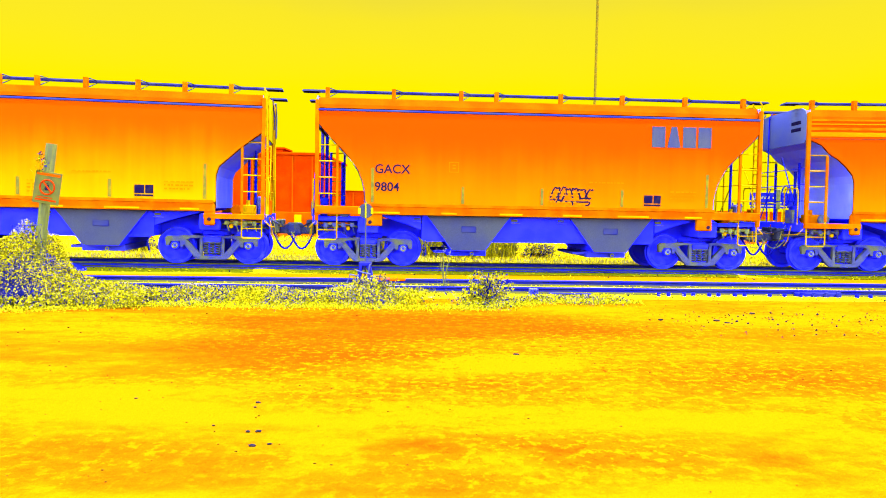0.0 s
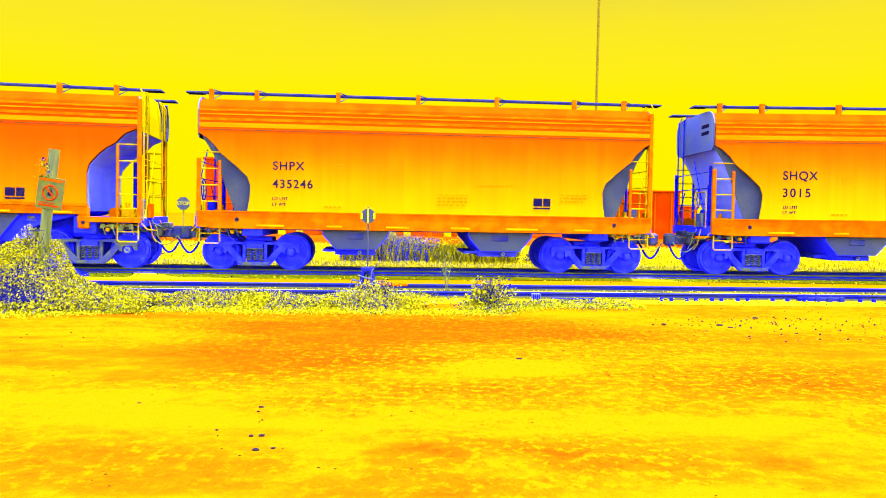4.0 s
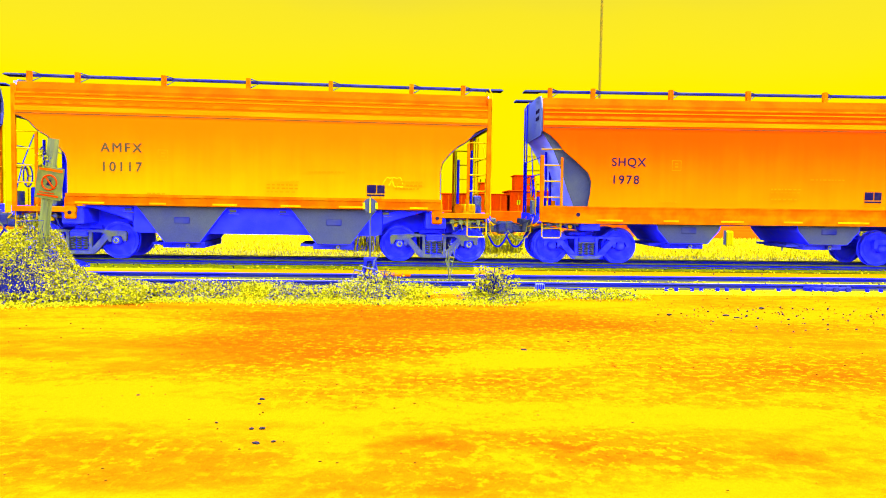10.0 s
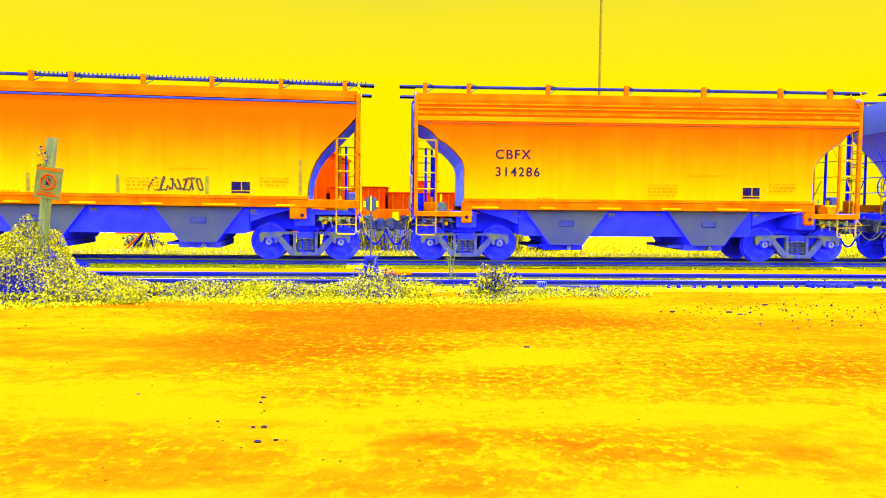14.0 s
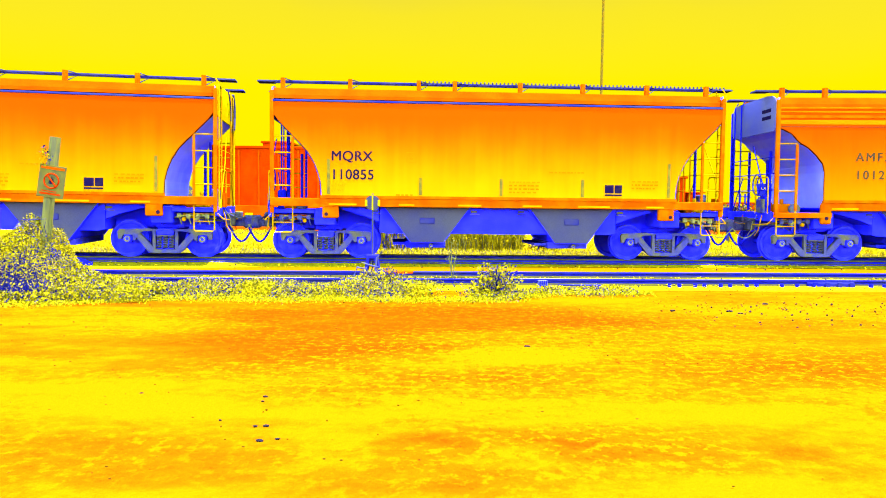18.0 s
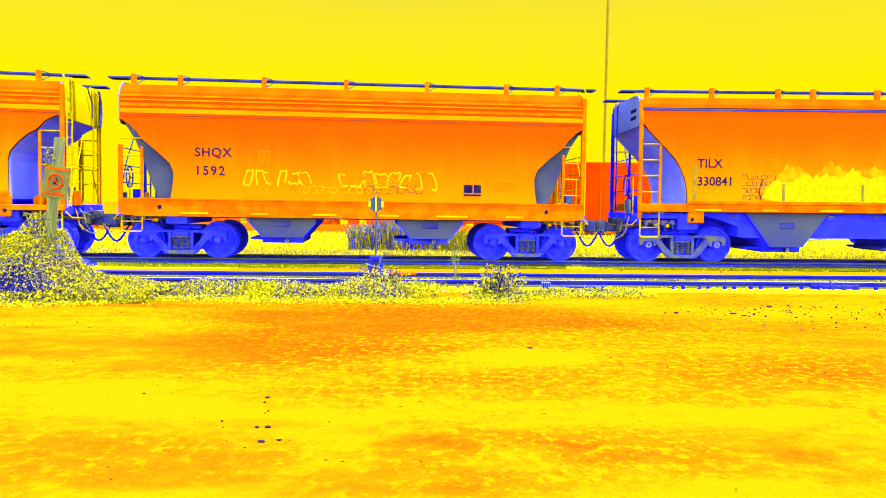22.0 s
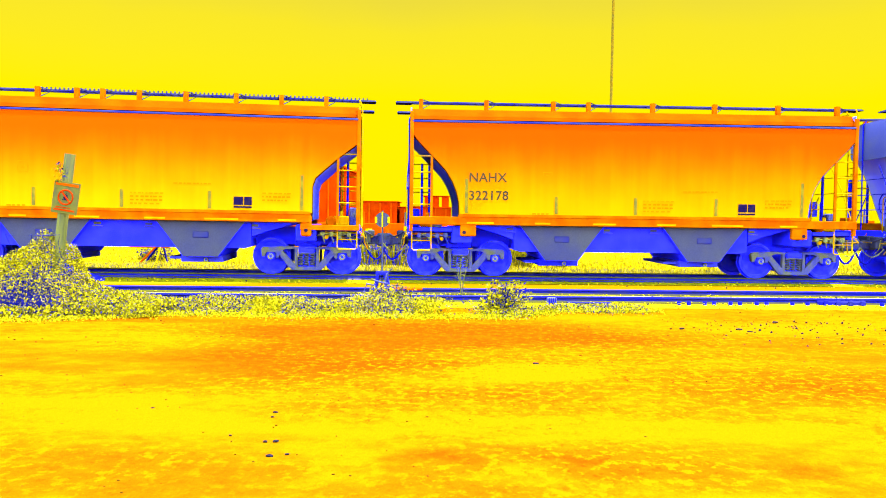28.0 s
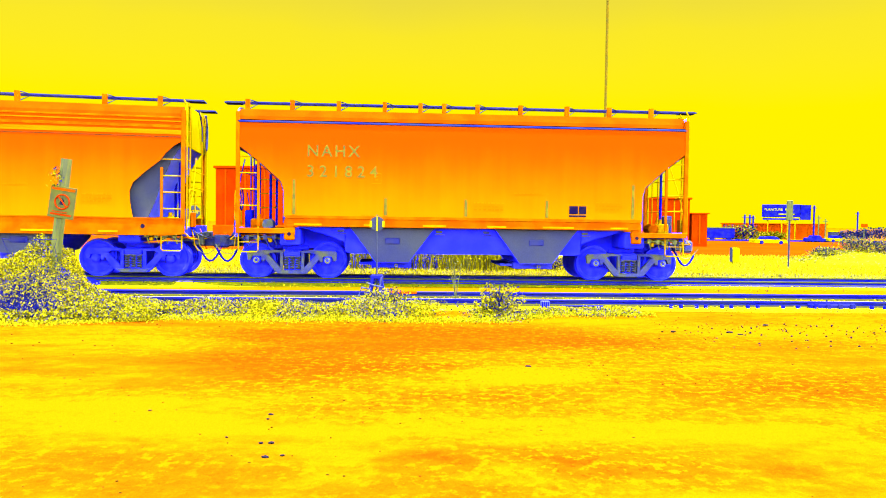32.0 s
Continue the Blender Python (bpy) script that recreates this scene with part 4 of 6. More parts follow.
    # underframe plates, coloured blue for the shade on the slopes behind the sill
    if not deep:
        part("underframe_plate", prism(bmesh.new(), [(-3.0, 1.38), (3.0, 1.38), (3.0, 0.70), (2.85, 0.66), (-2.85, 0.66), (-3.0, 0.70)], -1.28, 1.28), "blue", car)
        for x in (-0.62, 0.58, 3.12, -3.1):
            bm = bmesh.new()
            box(bm, x - 0.10, x + 0.06, -1.33, -1.28, 1.19, 1.25, 0.008)
            tube(bm, [(x - 0.12, -1.34, 1.16), (x + 0.12, -1.34, 1.15)], 0.012, 5)
            part("frame_bracket", bm, "frame", car)
    for m in (-1, 1) if not deep else ():
        part("underframe_plate", prism(bmesh.new(), [(m * x, z) for x, z in ((4.42, 1.38), (3.02, 1.38), (3.02, 0.95), (3.35, 1.08))], -1.3, 1.3), "blue", car)
    # hopper shade is coloured in: blue sides, a thin grey plate as the face
    for m in (-1, 1):
        bm = bmesh.new()
        c = m * 1.82
        if deep:
            prism(bm, [(c - 0.84, 1.06), (c + 0.84, 1.06), (c + 0.80, 0.90), (c + 0.50, 0.56), (c - 0.50, 0.56), (c - 0.80, 0.90)], -1.42, 1.42)
        else:
            prism(bm, [(c - 1.10, 1.36), (c + 1.10, 1.36), (c + 0.42, 0.44), (c - 0.42, 0.44)], -1.45, 1.45)
        bay = part("hopper_bay", bm, "blue", car, "sloping discharge hopper")
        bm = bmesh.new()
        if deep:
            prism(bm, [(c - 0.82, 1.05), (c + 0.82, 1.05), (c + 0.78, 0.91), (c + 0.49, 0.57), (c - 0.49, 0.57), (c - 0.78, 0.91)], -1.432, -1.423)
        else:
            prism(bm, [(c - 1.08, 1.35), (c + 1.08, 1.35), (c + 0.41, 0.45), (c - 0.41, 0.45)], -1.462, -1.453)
        part("face_plate", bm, "bay", bay, "hopper face in painted grey shade")
        bm = bmesh.new()
        box(bm, c - 0.19, c + 0.19, -1.478, -1.45, 0.90, 1.06, 0.02) if not deep else box(bm, c - 0.2, c + 0.2, -1.45, -1.42, 0.82, 0.98, 0.02)
        part("pocket_plate", bm, "walkway", bay)
        bm = bmesh.new()
        z = 0.44 if not deep else 0.56
        box(bm, c - 0.52, c + 0.48, -1.15, 1.15, z - 0.14, z + 0.01, 0.01)
        box(bm, c - 0.85, c - 0.5, -0.9, 0.9, z - 0.08, z - 0.02)
        tube(bm, [(c + 0.1, -1.3, z - 0.08), (c + 0.1, 1.3, z - 0.08)], 0.045, 8)
        part("outlet_gate", bm, "bluegrey", bay)
        bm = bmesh.new()
        tube(bm, [(c + 0.1 + 0.04 * math.cos(a), -1.305, z - 0.08 + 0.04 * math.sin(a)) for a in np.linspace(0, 2 * math.pi, 11)], 0.014, 4)
        part("shaft_end", bm, "cap", bay, "pale ring at the end of the gate shaft")
    for m in (-1, 1):
        truck_parts(car, m * 4.35, deep)
    # plates and reflectors on the near side
    y = -1.602
    for x, tall in ((-4.25, 0.85), (-2.0, 0.42), (0.0, 0.42), (2.05, 0.42), (4.25, 0.85)) if stripe == "dark" else ():
        bm = bmesh.new()
        box(bm, x - 0.035, x + 0.035, y - 0.002, y + 0.01, 1.62, 1.62 + tall)
        part("side_stake", bm, "stake", car)
    bm = bmesh.new()
    box(bm, 2.62, 2.84, y - 0.002, y + 0.01, 1.72, 1.92)
    box(bm, 2.87, 3.05, y - 0.002, y + 0.01, 1.72, 1.92)
    box(bm, 2.62, 3.05, y - 0.002, y + 0.01, 1.65, 1.69)
    part("consolidated_stencil", bm, "ink", car)
    rnd = random.Random(3)
    for x, z, n, w in ((0.2, 1.95, 4, 0.7), (3.3, 2.0, 3, 0.6), (-2.6, 1.6, 1, 0.35), (1.2, 2.2, 1, 0.9)):
        bm = bmesh.new()
        for k in range(n):
            u = x
            while u < x + w:
                e = rnd.uniform(0.025, 0.10)
                box(bm, u, u + e, y - 0.001, y + 0.01, z - k * 0.085, z - k * 0.085 + 0.034)
                u += e + rnd.uniform(0.02, 0.06)
        tagged(part("data_stencil", bm, "rib", car), kind="stuff")
    bm = bmesh.new()
    for x, z, w, h in ((-2.35, 2.4, 0.24, 0.26),):
        for q in ((x, x + w, z, z + 0.016), (x, x + w, z + h - 0.016, z + h), (x, x + 0.016, z, z + h), (x + w - 0.016, x + w, z, z + h), (x + 0.08, x + w - 0.08, z + 0.08, z + 0.12), (x + 0.08, x + w - 0.08, z + 0.16, z + 0.19)):
            box(bm, q[0], q[1], y - 0.001, y + 0.01, q[2], q[3])
    part("test_stencil", bm, "rib", car)
    return car


# middle of each car along the line at 16 s, its kind, and its lettering: text, second line, x, z, z, size, ink
TRAIN = [
    (-124.45, "angled", "body_mid", "dark", None),
    (-111.78, "curved", "body_deep", "dark", ("GACX", "9804", -4.2, 2.35, 1.91, 0.31, "ink", 1.0)),
    (-99.15, "lobed", "body_deep", "pale", ("CRDX", "22077", -3.55, 2.62, 2.2, 0.28, "ink", 1.15)),
    (-86.40, "panel", "body_mid", "pale", ("SHPX", "435246", -3.85, 2.50, 2.06, 0.29, "ink", 1.15)),
    (-73.36, "panel", "body_light", "pale", ("SHQX", "3015", -3.88, 2.50, 2.06, 0.31, "ink", 1.12, 1.25)),
    (-60.61, "curved", "body_light", "dark", ("SOXX", "328292", -4.2, 2.45, 2.0, 0.34, "ink", 1.0)),
    (-47.87, "lobed", "body_amber", "pale", ("AMFX", "10117", -3.66, 2.58, 2.13, 0.31, "greyink", 1.28)),
    (-35.14, "panel", "body_deep", "pale", ("SHQX", "1978", -3.88, 2.50, 2.06, 0.30, "ink", 1.12, 1.25)),
    (-22.39, "curved", "body_light", "dark", ("TILX", "329779", -4.2, 2.44, 1.99, 0.30, "ink", 1.0)),
    (-9.58, "lobed", "body_mid", "pale", ("CBFX", "314286", -3.66, 2.58, 2.15, 0.32, "ink", 1.2)),
    (3.08, "curved", "body_mid", "dark", ("NAHX", "660729", -4.2, 2.44, 1.99, 0.34, "trim", 1.0)),
    (15.79, "curved", "body_light", "dark", ("MQRX", "110855", -4.2, 2.44, 1.99, 0.34, "ink", 1.05)),
    (28.58, "lobed", "body_warm", "pale", ("AMFX", "10124", -3.66, 2.58, 2.13, 0.31, "greyink", 1.28)),
    (41.25, "panel", "body_deep", "pale", ("SHQX", "1592", -3.88, 2.50, 2.06, 0.30, "ink", 1.12, 1.25)),
    (54.08, "curved", "body_warm", "dark", ("TILX", "330841", -4.2, 2.44, 1.99, 0.31, "ink", 1.0)),
    (66.75, "curved", "body_light", "dark", ("NAHX", "322266", -4.2, 2.44, 1.99, 0.31, "greyink", 1.0)),
    (79.50, "angled", "body_light", "dark", ("CBFX", "305471", -4.2, 2.95, 2.45, 0.44, "ink", 1.0)),
    (92.18, "curved", "body_mid", "dark", ("NAHX", "322178", -4.2, 2.4, 1.95, 0.32, "greyink", 1.05)),
    (104.95, "panel", "body_warm", "pale", ("SHPX", "435092", -3.85, 2.46, 2.02, 0.31, "ink", 1.2)),
    (117.62, "angled", "body_warm", "dark", ("NAHX", "321824", -3.95, 3.05, 2.55, 0.40, "stake", 1.25, 1.55)),
]


def travelled(t):
    return 7.2383 * (t - 16) + 0.00587 * (t - 16) ** 2


def car_pose(s):
    a, b = track(s - 4.35), track(s + 4.35)
    d = b - a
    m = (a + b) / 2
    return Matrix.Translation(m) @ Euler((0, -math.atan2(d.z, d.xy.length), math.atan2(d.y, d.x))).to_matrix().to_4x4()


CARS = []


def build_train():
    made = {}
    for s, kind, paint, stripe, marks in TRAIN:
        key = (kind, paint, stripe)
        if key in made:
            car = copy_thing(made[key], car_pose(s - travelled(0)))
        else:
            car = made[key] = build_car(kind, paint, stripe, "hopper cars of the train")
            car.matrix_basis = car_pose(s - travelled(0))
        tone = {"body_deep": "deep orange", "body_warm": "warm orange", "body_mid": "orange", "body_light": "amber", "body_amber": "pale amber"}[paint]
        ends = {"curved": "curved cut-away ends", "lobed": "two-lobed cut-away ends", "panel": "grey recessed end panels", "angled": "angled cut-away ends"}[kind]
        car["label"] = f"{tone} dusty covered hopper car painted brighter below with {ends}"
        CARS.append((car, s))
    for (car, s), row in zip(CARS, TRAIN):
        if row[4]:
            one, two, x, za, zb, size, ink, wide, *other = row[4]
            lettering(one, size, ink, car, x, -1.603, za, wide=wide, label="stencilled reporting mark")
            lettering(two, size, ink, car, x, -1.603, zb, wide=other[0] if other else wide, label="stencilled car number")


def scribble(car, x, z, wide, high, strokes, mat, seed, thick=0.018, label="loose sprayed scribble"):
    """Loops and slashes of spray paint, a flat ribbon to each stroke."""
    rnd = random.Random(seed)
    for k in range(strokes):
        cx = x + (k + 0.5) * wide / strokes
        rx, rz = wide / strokes * rnd.uniform(0.35, 0.7), high * rnd.uniform(0.3, 0.5)
        a0, span = rnd.uniform(0, 6.3), rnd.uniform(2.5, 6.5) * rnd.choice((-1, 1))
        skew = rnd.uniform(-0.4, 0.5)
        points = []
        for q in np.linspace(0, 1, 18):
            a = a0 + span * q
            pz = rz * math.sin(a) + rz * 0.25 * math.sin(3 * a)
            points.append((cx + rx * math.cos(a) * (1 - 0.3 * q) + skew * pz, z + pz))
        bm = bmesh.new()
        rows = []
        for i, (px, pz) in enumerate(points):
            qx, qz = points[min(i + 1, 17)]
            ox, oz = points[max(i - 1, 0)]
            d = Vector((qx - ox, 0, qz - oz)).normalized()
            n = Vector((-d.z, 0, d.x)) * thick * rnd.uniform(0.7, 1.1)
            rows.append([bm.verts.new((px - n.x, -1.6025, pz - n.z)), bm.verts.new((px + n.x, -1.6025, pz + n.z))])
        for p, q in zip(rows, rows[1:]):
            bm.faces.new((p[0], p[1], q[1], q[0]))
        part("spray_stroke", bm, mat, car, label)


def sprayed_piece(car, x0, x1):
    """A wide cloud of pale spray paint with a ragged top and a few dark marks, unreadable."""
    for layer, (mat, low, high, seed) in enumerate((("sprayhaze", 1.58, 2.66, 3.0), ("faintink", 1.585, 2.44, 8.0))):
        bm = bmesh.new()
        rows = []
        n = 90
        for i in range(n + 1):
            u = i / n
            x = x0 - 0.12 + 0.12 * layer + (x1 - x0 + 0.24 - 0.24 * layer) * u
            swell = (1 - (2 * u - 1) ** 6) ** 0.7
            top = low + (high - low) * swell * (0.78 + 0.30 * noise.noise((x * 1.9, seed, 0)) + 0.14 * noise.noise((x * 9.0, seed, 4)))
            bottom = low + 0.10 * (1 - swell) + 0.04 * abs(noise.noise((x * 5, seed, 2)))
            rows.append([bm.verts.new((x, -1.6020 - 0.0016 * layer, z)) for z in (bottom, max(bottom + 0.02, top))])
        for p, q in zip(rows, rows[1:]):
            bm.faces.new((p[0], q[0], q[1], p[1]))
        part("sprayed_piece", bm, mat, car, "broad pale yellow sprayed piece, unreadable")
    rnd = random.Random(33)
    for k in range(12):
        x, z = rnd.uniform(x0 + 0.2, x1 - 0.2), rnd.uniform(1.68, 2.15)
        scribble(car, x, z, 0.12, 0.10, 1, "greyink", 400 + k, 0.009)
    for x, way in ((x0 - 0.06, 1), (x1 + 0.10, -1)):
        bm = bmesh.new()
        tube(bm, [(x + way * q * q * 0.9, -1.604, 1.86 + q) for q in np.linspace(-0.24, 0.30, 9)], 0.011, 4)
        part("spray_stroke", bm, "ink", car, "dark curved outline stroke")


def block_logo(car):
    """Four plain grey shapes where the owner's mark stands."""
    for k in range(4):
        x = 2.78 + k * 0.40
        bm = bmesh.new()
        slant = 0.10 if k == 1 else 0.0
        out = [(x, 3.14), (x + 0.34, 3.14), (x + 0.34 - slant, 3.66), (x + slant, 3.66)]
        prism(bm, out, -1.606, -1.595)
        part("logo_block", bm, "bay", car, "plain blue-grey block of a logo")


def more_markings():
    by = [car for car, s in CARS]
    block_logo(by[1])
    scribble(by[1], 0.25, 1.92, 1.05, 0.40, 6, "ink", 5, 0.022)
    scribble(by[1], 0.4, 1.68, 0.8, 0.14, 2, "ink", 6, 0.018)
    scribble(by[2], -1.75, 1.85, 0.95, 0.42, 6, "ink", 8, 0.02)
    scribble(by[2], -0.55, 1.85, 0.5, 0.34, 3, "ink", 9, 0.02)
    scribble(by[2], 0.35, 1.85, 0.95, 0.42, 5, "ink", 10, 0.02)
    scribble(by[8], 0.75, 1.84, 1.2, 0.40, 9, "greyink", 12, 0.022)
    scribble(by[13], -2.75, 2.0, 1.6, 0.5, 6, "faintink", 14, 0.020)
    scribble(by[13], -0.4, 1.98, 2.3, 0.55, 8, "dustink", 15, 0.026)
    scribble(by[13], -1.3, 1.74, 1.6, 0.2, 10, "dustink", 16, 0.010)
    scribble(by[13], 0.2, 1.78, 1.4, 0.25, 7, "greyink", 22, 0.007)
    for x in (-3.05, 1.75):
        for k in range(4):
            scribble(by[14], x, 1.70 + 0.17 * k, 0.85, 0.15, 7, "greyink", 170 + k + int(x), 0.008)
    sprayed_piece(by[14], -2.55, 1.65)
    for x1, z in ((-3.14, 2.40), (-3.05, 1.95)):
        part("lettering_block", box(bmesh.new(), -4.25, x1, -1.6015, -1.59, z, z + 0.34), "ink", by[10], "dark blue block behind the letters")
    for k in (3, 4, 18):
        lettering("LD LMT  227800" if k == 18 else "LD LMT", 0.105, "ink", by[k], -3.86, -1.602, 1.76, "stencil", 1.1, "small stencilled load limit")
        lettering("LT WT   53260" if k == 18 else "LT WT", 0.105, "ink", by[k], -3.86, -1.602, 1.62, "stencil", 1.1, "small stencilled light weight")
    lettering("LD LMT", 0.105, "ink", by[16], -4.1, -1.602, 1.80, "stencil", 1.1, "small stencilled load limit")
    lettering("LT WT", 0.105, "ink", by[16], -4.1, -1.602, 1.66, "stencil", 1.1, "small stencilled light weight")
    for k in (8, 10, 11, 14, 15, 17):
        lettering("LD LMT", 0.095, "dustink", by[k], -4.18, -1.602, 1.82, "stencil", 1.1, "faded small stencilled load limit")
        lettering("LT WT", 0.095, "dustink", by[k], -4.18, -1.602, 1.69, "stencil", 1.1, "faded small stencilled light weight")
    for x, z in ((2.35, 2.34), (-1.4, 2.44)):
        bm = bmesh.new()
        tube(bm, [(x + 0.10 * math.cos(a), -1.603, z + 0.10 * math.sin(a)) for a in np.linspace(0, 2 * math.pi, 21)], 0.009, 4)
        for q in (-1, 1):
            tube(bm, [(x - 0.06, -1.603, z - 0.06 * q), (x + 0.06, -1.603, z + 0.06 * q)], 0.009, 4)
        part("crossed_ring", bm, "greyink", by[2], "small dull ring with a cross")
    scribble(by[6], 3.0, 2.0, 0.5, 0.3, 2, "faintink", 21)


def passing_truck():
    """The red truck on the road behind the train: a long box trailer and its tractor."""
    whole = thing("truck", "long red box truck driving on the road behind the train", "truck")
    bm = bmesh.new()
    box(bm, 0, 16.0, -1.3, 1.3, 0.55, TRUCK_TOP, 0.04)
    part("trailer_box", bm, "red", whole)
    for k in range(10):
        part("trailer_rib", box(bmesh.new(), 0.8 + 1.55 * k, 0.86 + 1.55 * k, -1.33, -1.3, 0.6, TRUCK_TOP - 0.05), "red2", whole)
    bm = bmesh.new()
    prism(bm, [(16.3, 0.5), (19.9, 0.5), (19.9, 1.5), (18.6, 1.7), (18.3, 3.0), (17.7, 3.9), (16.3, 3.9)], -1.2, 1.2)
    cab = part("cab", bm, "red", whole)
    part("side_window", box(bmesh.new(), 17.3, 18.1, -1.21, -1.2, 1.8, 2.6), "farblue", cab, "dark side window")
    for x in (0.9, 2.1, 14.8, 16.9, 19.0):
        bm = bmesh.new()
        lathe(bm, [(0.2, -0.05), (0.5, -0.02), (0.5, 0.3), (0.2, 0.3)], -1.28, 20, (x, 0.5))
        part("wheel", bm, "farblue", whole)
    return whole


TRUCK_TOP = 3.97
TRUCK = []


def motions():
    walk(TRUCK[0], [(t, pose(12.5 * (t - 22.27), 44 + 0.06 * (t - 22.3), 0)) for t in (0, 8, 16, 24, 32)])
    for car, s in CARS:
        walk(car, [(t / 2, car_pose(s - travelled(t / 2))) for t in range(65)])
    # the wheels roll: one turn of the two axles of a truck is shared by all trucks
    sets = {}
    for car, s in CARS:
        for truck in (c for c in car.children if c.name.startswith("truck")):
            for w in (c for c in truck.children if c.name.startswith("wheelset")):
                sets.setdefault(round(w.location.x, 2), []).append(w)
    for x, group in sets.items():
        first = group[0]
        walk(first, [(k / 15, pose(x, 0, 0.457) @ Matrix.Rotation(-(travelled(k / 15) - travelled(0)) / 0.457, 4, "Y")) for k in range(481)])
        for w in group[1:]:
            w.rotation_mode = "QUATERNION"
            keys = w.animation_data_create()
            keys.action = first.animation_data.action
            keys.action_slot = first.animation_data.action_slot


# ---- things beside the line ----


def leaf_cloud(name, seed, count, place, size, mat, whole, label=""):
    """Many small pointed leaves, each turned its own way, as one mesh."""
    rnd = random.Random(seed)
    verts, faces = [], []
    for _ in range(count):
        p = place(rnd)
        if p is None:
            continue
        u = Vector((rnd.gauss(0, 1), rnd.gauss(0, 1), rnd.gauss(0, 1))).normalized()
        v = u.cross(Vector((rnd.gauss(0, 1), rnd.gauss(0, 1), rnd.gauss(0, 1)))).normalized()
        k = size * rnd.uniform(0.5, 1.5)
        n = len(verts)
        verts += [p - u * k, p - v * k * 0.55, p + u * k * 1.1, p + v * k * 0.55]
        faces.append((n, n + 1, n + 2, n + 3))
    me = bpy.data.meshes.new(name)
    me.from_pydata(verts, [], faces)
    me.materials.append(M[mat])
    return part(name, me, mat, whole, label)


def vine_mound():
    """Vines heaped round the leaning post."""
    whole = thing("vine_mound", "tangled heap of yellow vines round the leaning signpost", "bush")
    xs, hs = (-9.6, -8.2, -7.4, -6.75, -6.5, -6.3, -6.05, -5.7, -5.2, -4.7), (0.42, 0.62, 0.86, 1.14, 1.14, 0.60, 0.37, 0.25, 0.18, 0.10)

    def heap(rnd):
        x = rnd.uniform(-9.4, -4.7)
        u = rnd.uniform(-1, 1)
        y = 12.9 + u * 0.85
        top = float(np.interp(x, xs, hs)) * (1 - u * u) ** 0.5 * (1 + 0.22 * noise.noise((x * 3, y * 3, 3))) + 0.06
        return Vector((x, y, top * (1 - 0.35 * rnd.random() ** 2) + rnd.gauss(0, 0.02)))
    # blue leaves paint the dark gaps between the yellow ones
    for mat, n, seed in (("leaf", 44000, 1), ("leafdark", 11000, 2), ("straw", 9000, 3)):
        leaf_cloud("foliage", seed, n, heap if mat != "leafdark" else (lambda r: patchy(heap(r), r, -0.12)), 0.0165, mat, whole, "blue leaves painted as the shade between" if mat == "leafdark" else "yellow leaves")

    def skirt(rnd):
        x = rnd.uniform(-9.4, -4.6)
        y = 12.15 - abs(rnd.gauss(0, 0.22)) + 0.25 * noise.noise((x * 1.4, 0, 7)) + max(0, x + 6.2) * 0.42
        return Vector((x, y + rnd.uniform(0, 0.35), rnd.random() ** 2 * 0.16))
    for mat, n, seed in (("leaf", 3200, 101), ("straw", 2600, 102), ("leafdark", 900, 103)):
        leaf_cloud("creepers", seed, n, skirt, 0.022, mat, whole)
    # a blue core gives the heap its inner shade
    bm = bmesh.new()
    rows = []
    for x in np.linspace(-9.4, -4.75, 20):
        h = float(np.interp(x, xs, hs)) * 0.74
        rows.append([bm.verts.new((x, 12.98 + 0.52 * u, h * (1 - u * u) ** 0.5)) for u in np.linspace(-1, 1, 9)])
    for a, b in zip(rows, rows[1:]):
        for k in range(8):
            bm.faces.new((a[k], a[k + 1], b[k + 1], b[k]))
    part("tangle", bm, "leafdark", whole, "blue core painted as shade inside the vines")
    rnd = random.Random(5)
    for _ in range(6):
        bm = bmesh.new()
        x = rnd.uniform(-7.2, -6.4)
        tube(bm, [(x, 12.7, 0.9), (x + rnd.uniform(-0.1, 0.05), 12.6, 1.15), (x + rnd.uniform(-0.16, 0.08), 12.55, 1.28), (x + rnd.uniform(-0.25, 0.1), 12.5, 1.26)], 0.005, 4)
        part("tendril", bm, "leafdark", whole)


def patchy(p, rnd, cut=-0.05):
    """Keeps the blue leaves, which paint in shade, to their patches."""
    if p is None or noise.noise((p.x * 1.3, p.y * 0.8, 9)) + rnd.gauss(0, 0.12) < cut:
        return None
    return p


def weed_strip():
    whole = thing("weed_strip", "low tangled yellow weeds along the edge of the dirt", "weeds", kind="stuff")

    def strip(rnd):
        x = rnd.uniform(-5.6, 3.5)
        bare = abs(x - 0.12) / 0.55
        if (bare < 1 and rnd.random() > bare ** 1.6) or (x > 1.25 and rnd.random() < 0.45):
            return None
        y = 13.45 + rnd.gauss(0, 0.30) + 0.03 * x - (0.5 * rnd.random() ** 2 + 0.25 * noise.noise((x * 1.7, 5, 0)) if rnd.random() < 0.45 else 0)
        if x > 1.25:
            y += min(0.75, (x - 1.25) * 1.1)
        h = 0.30 * (0.75 + 0.6 * noise.noise((x * 1.1, 2, 0)))
        if x > 0.35:
            h *= 0.6
        if x > 1.25:
            h *= 0.45
        return Vector((x, y, abs(rnd.random()) * h * min(1, max(0.15, (y - 12.7) * 2))))
    # blue leaves put the shaded gaps of the weeds into colour
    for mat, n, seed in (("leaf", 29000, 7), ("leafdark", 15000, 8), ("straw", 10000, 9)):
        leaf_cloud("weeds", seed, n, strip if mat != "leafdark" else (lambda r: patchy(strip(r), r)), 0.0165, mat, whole)


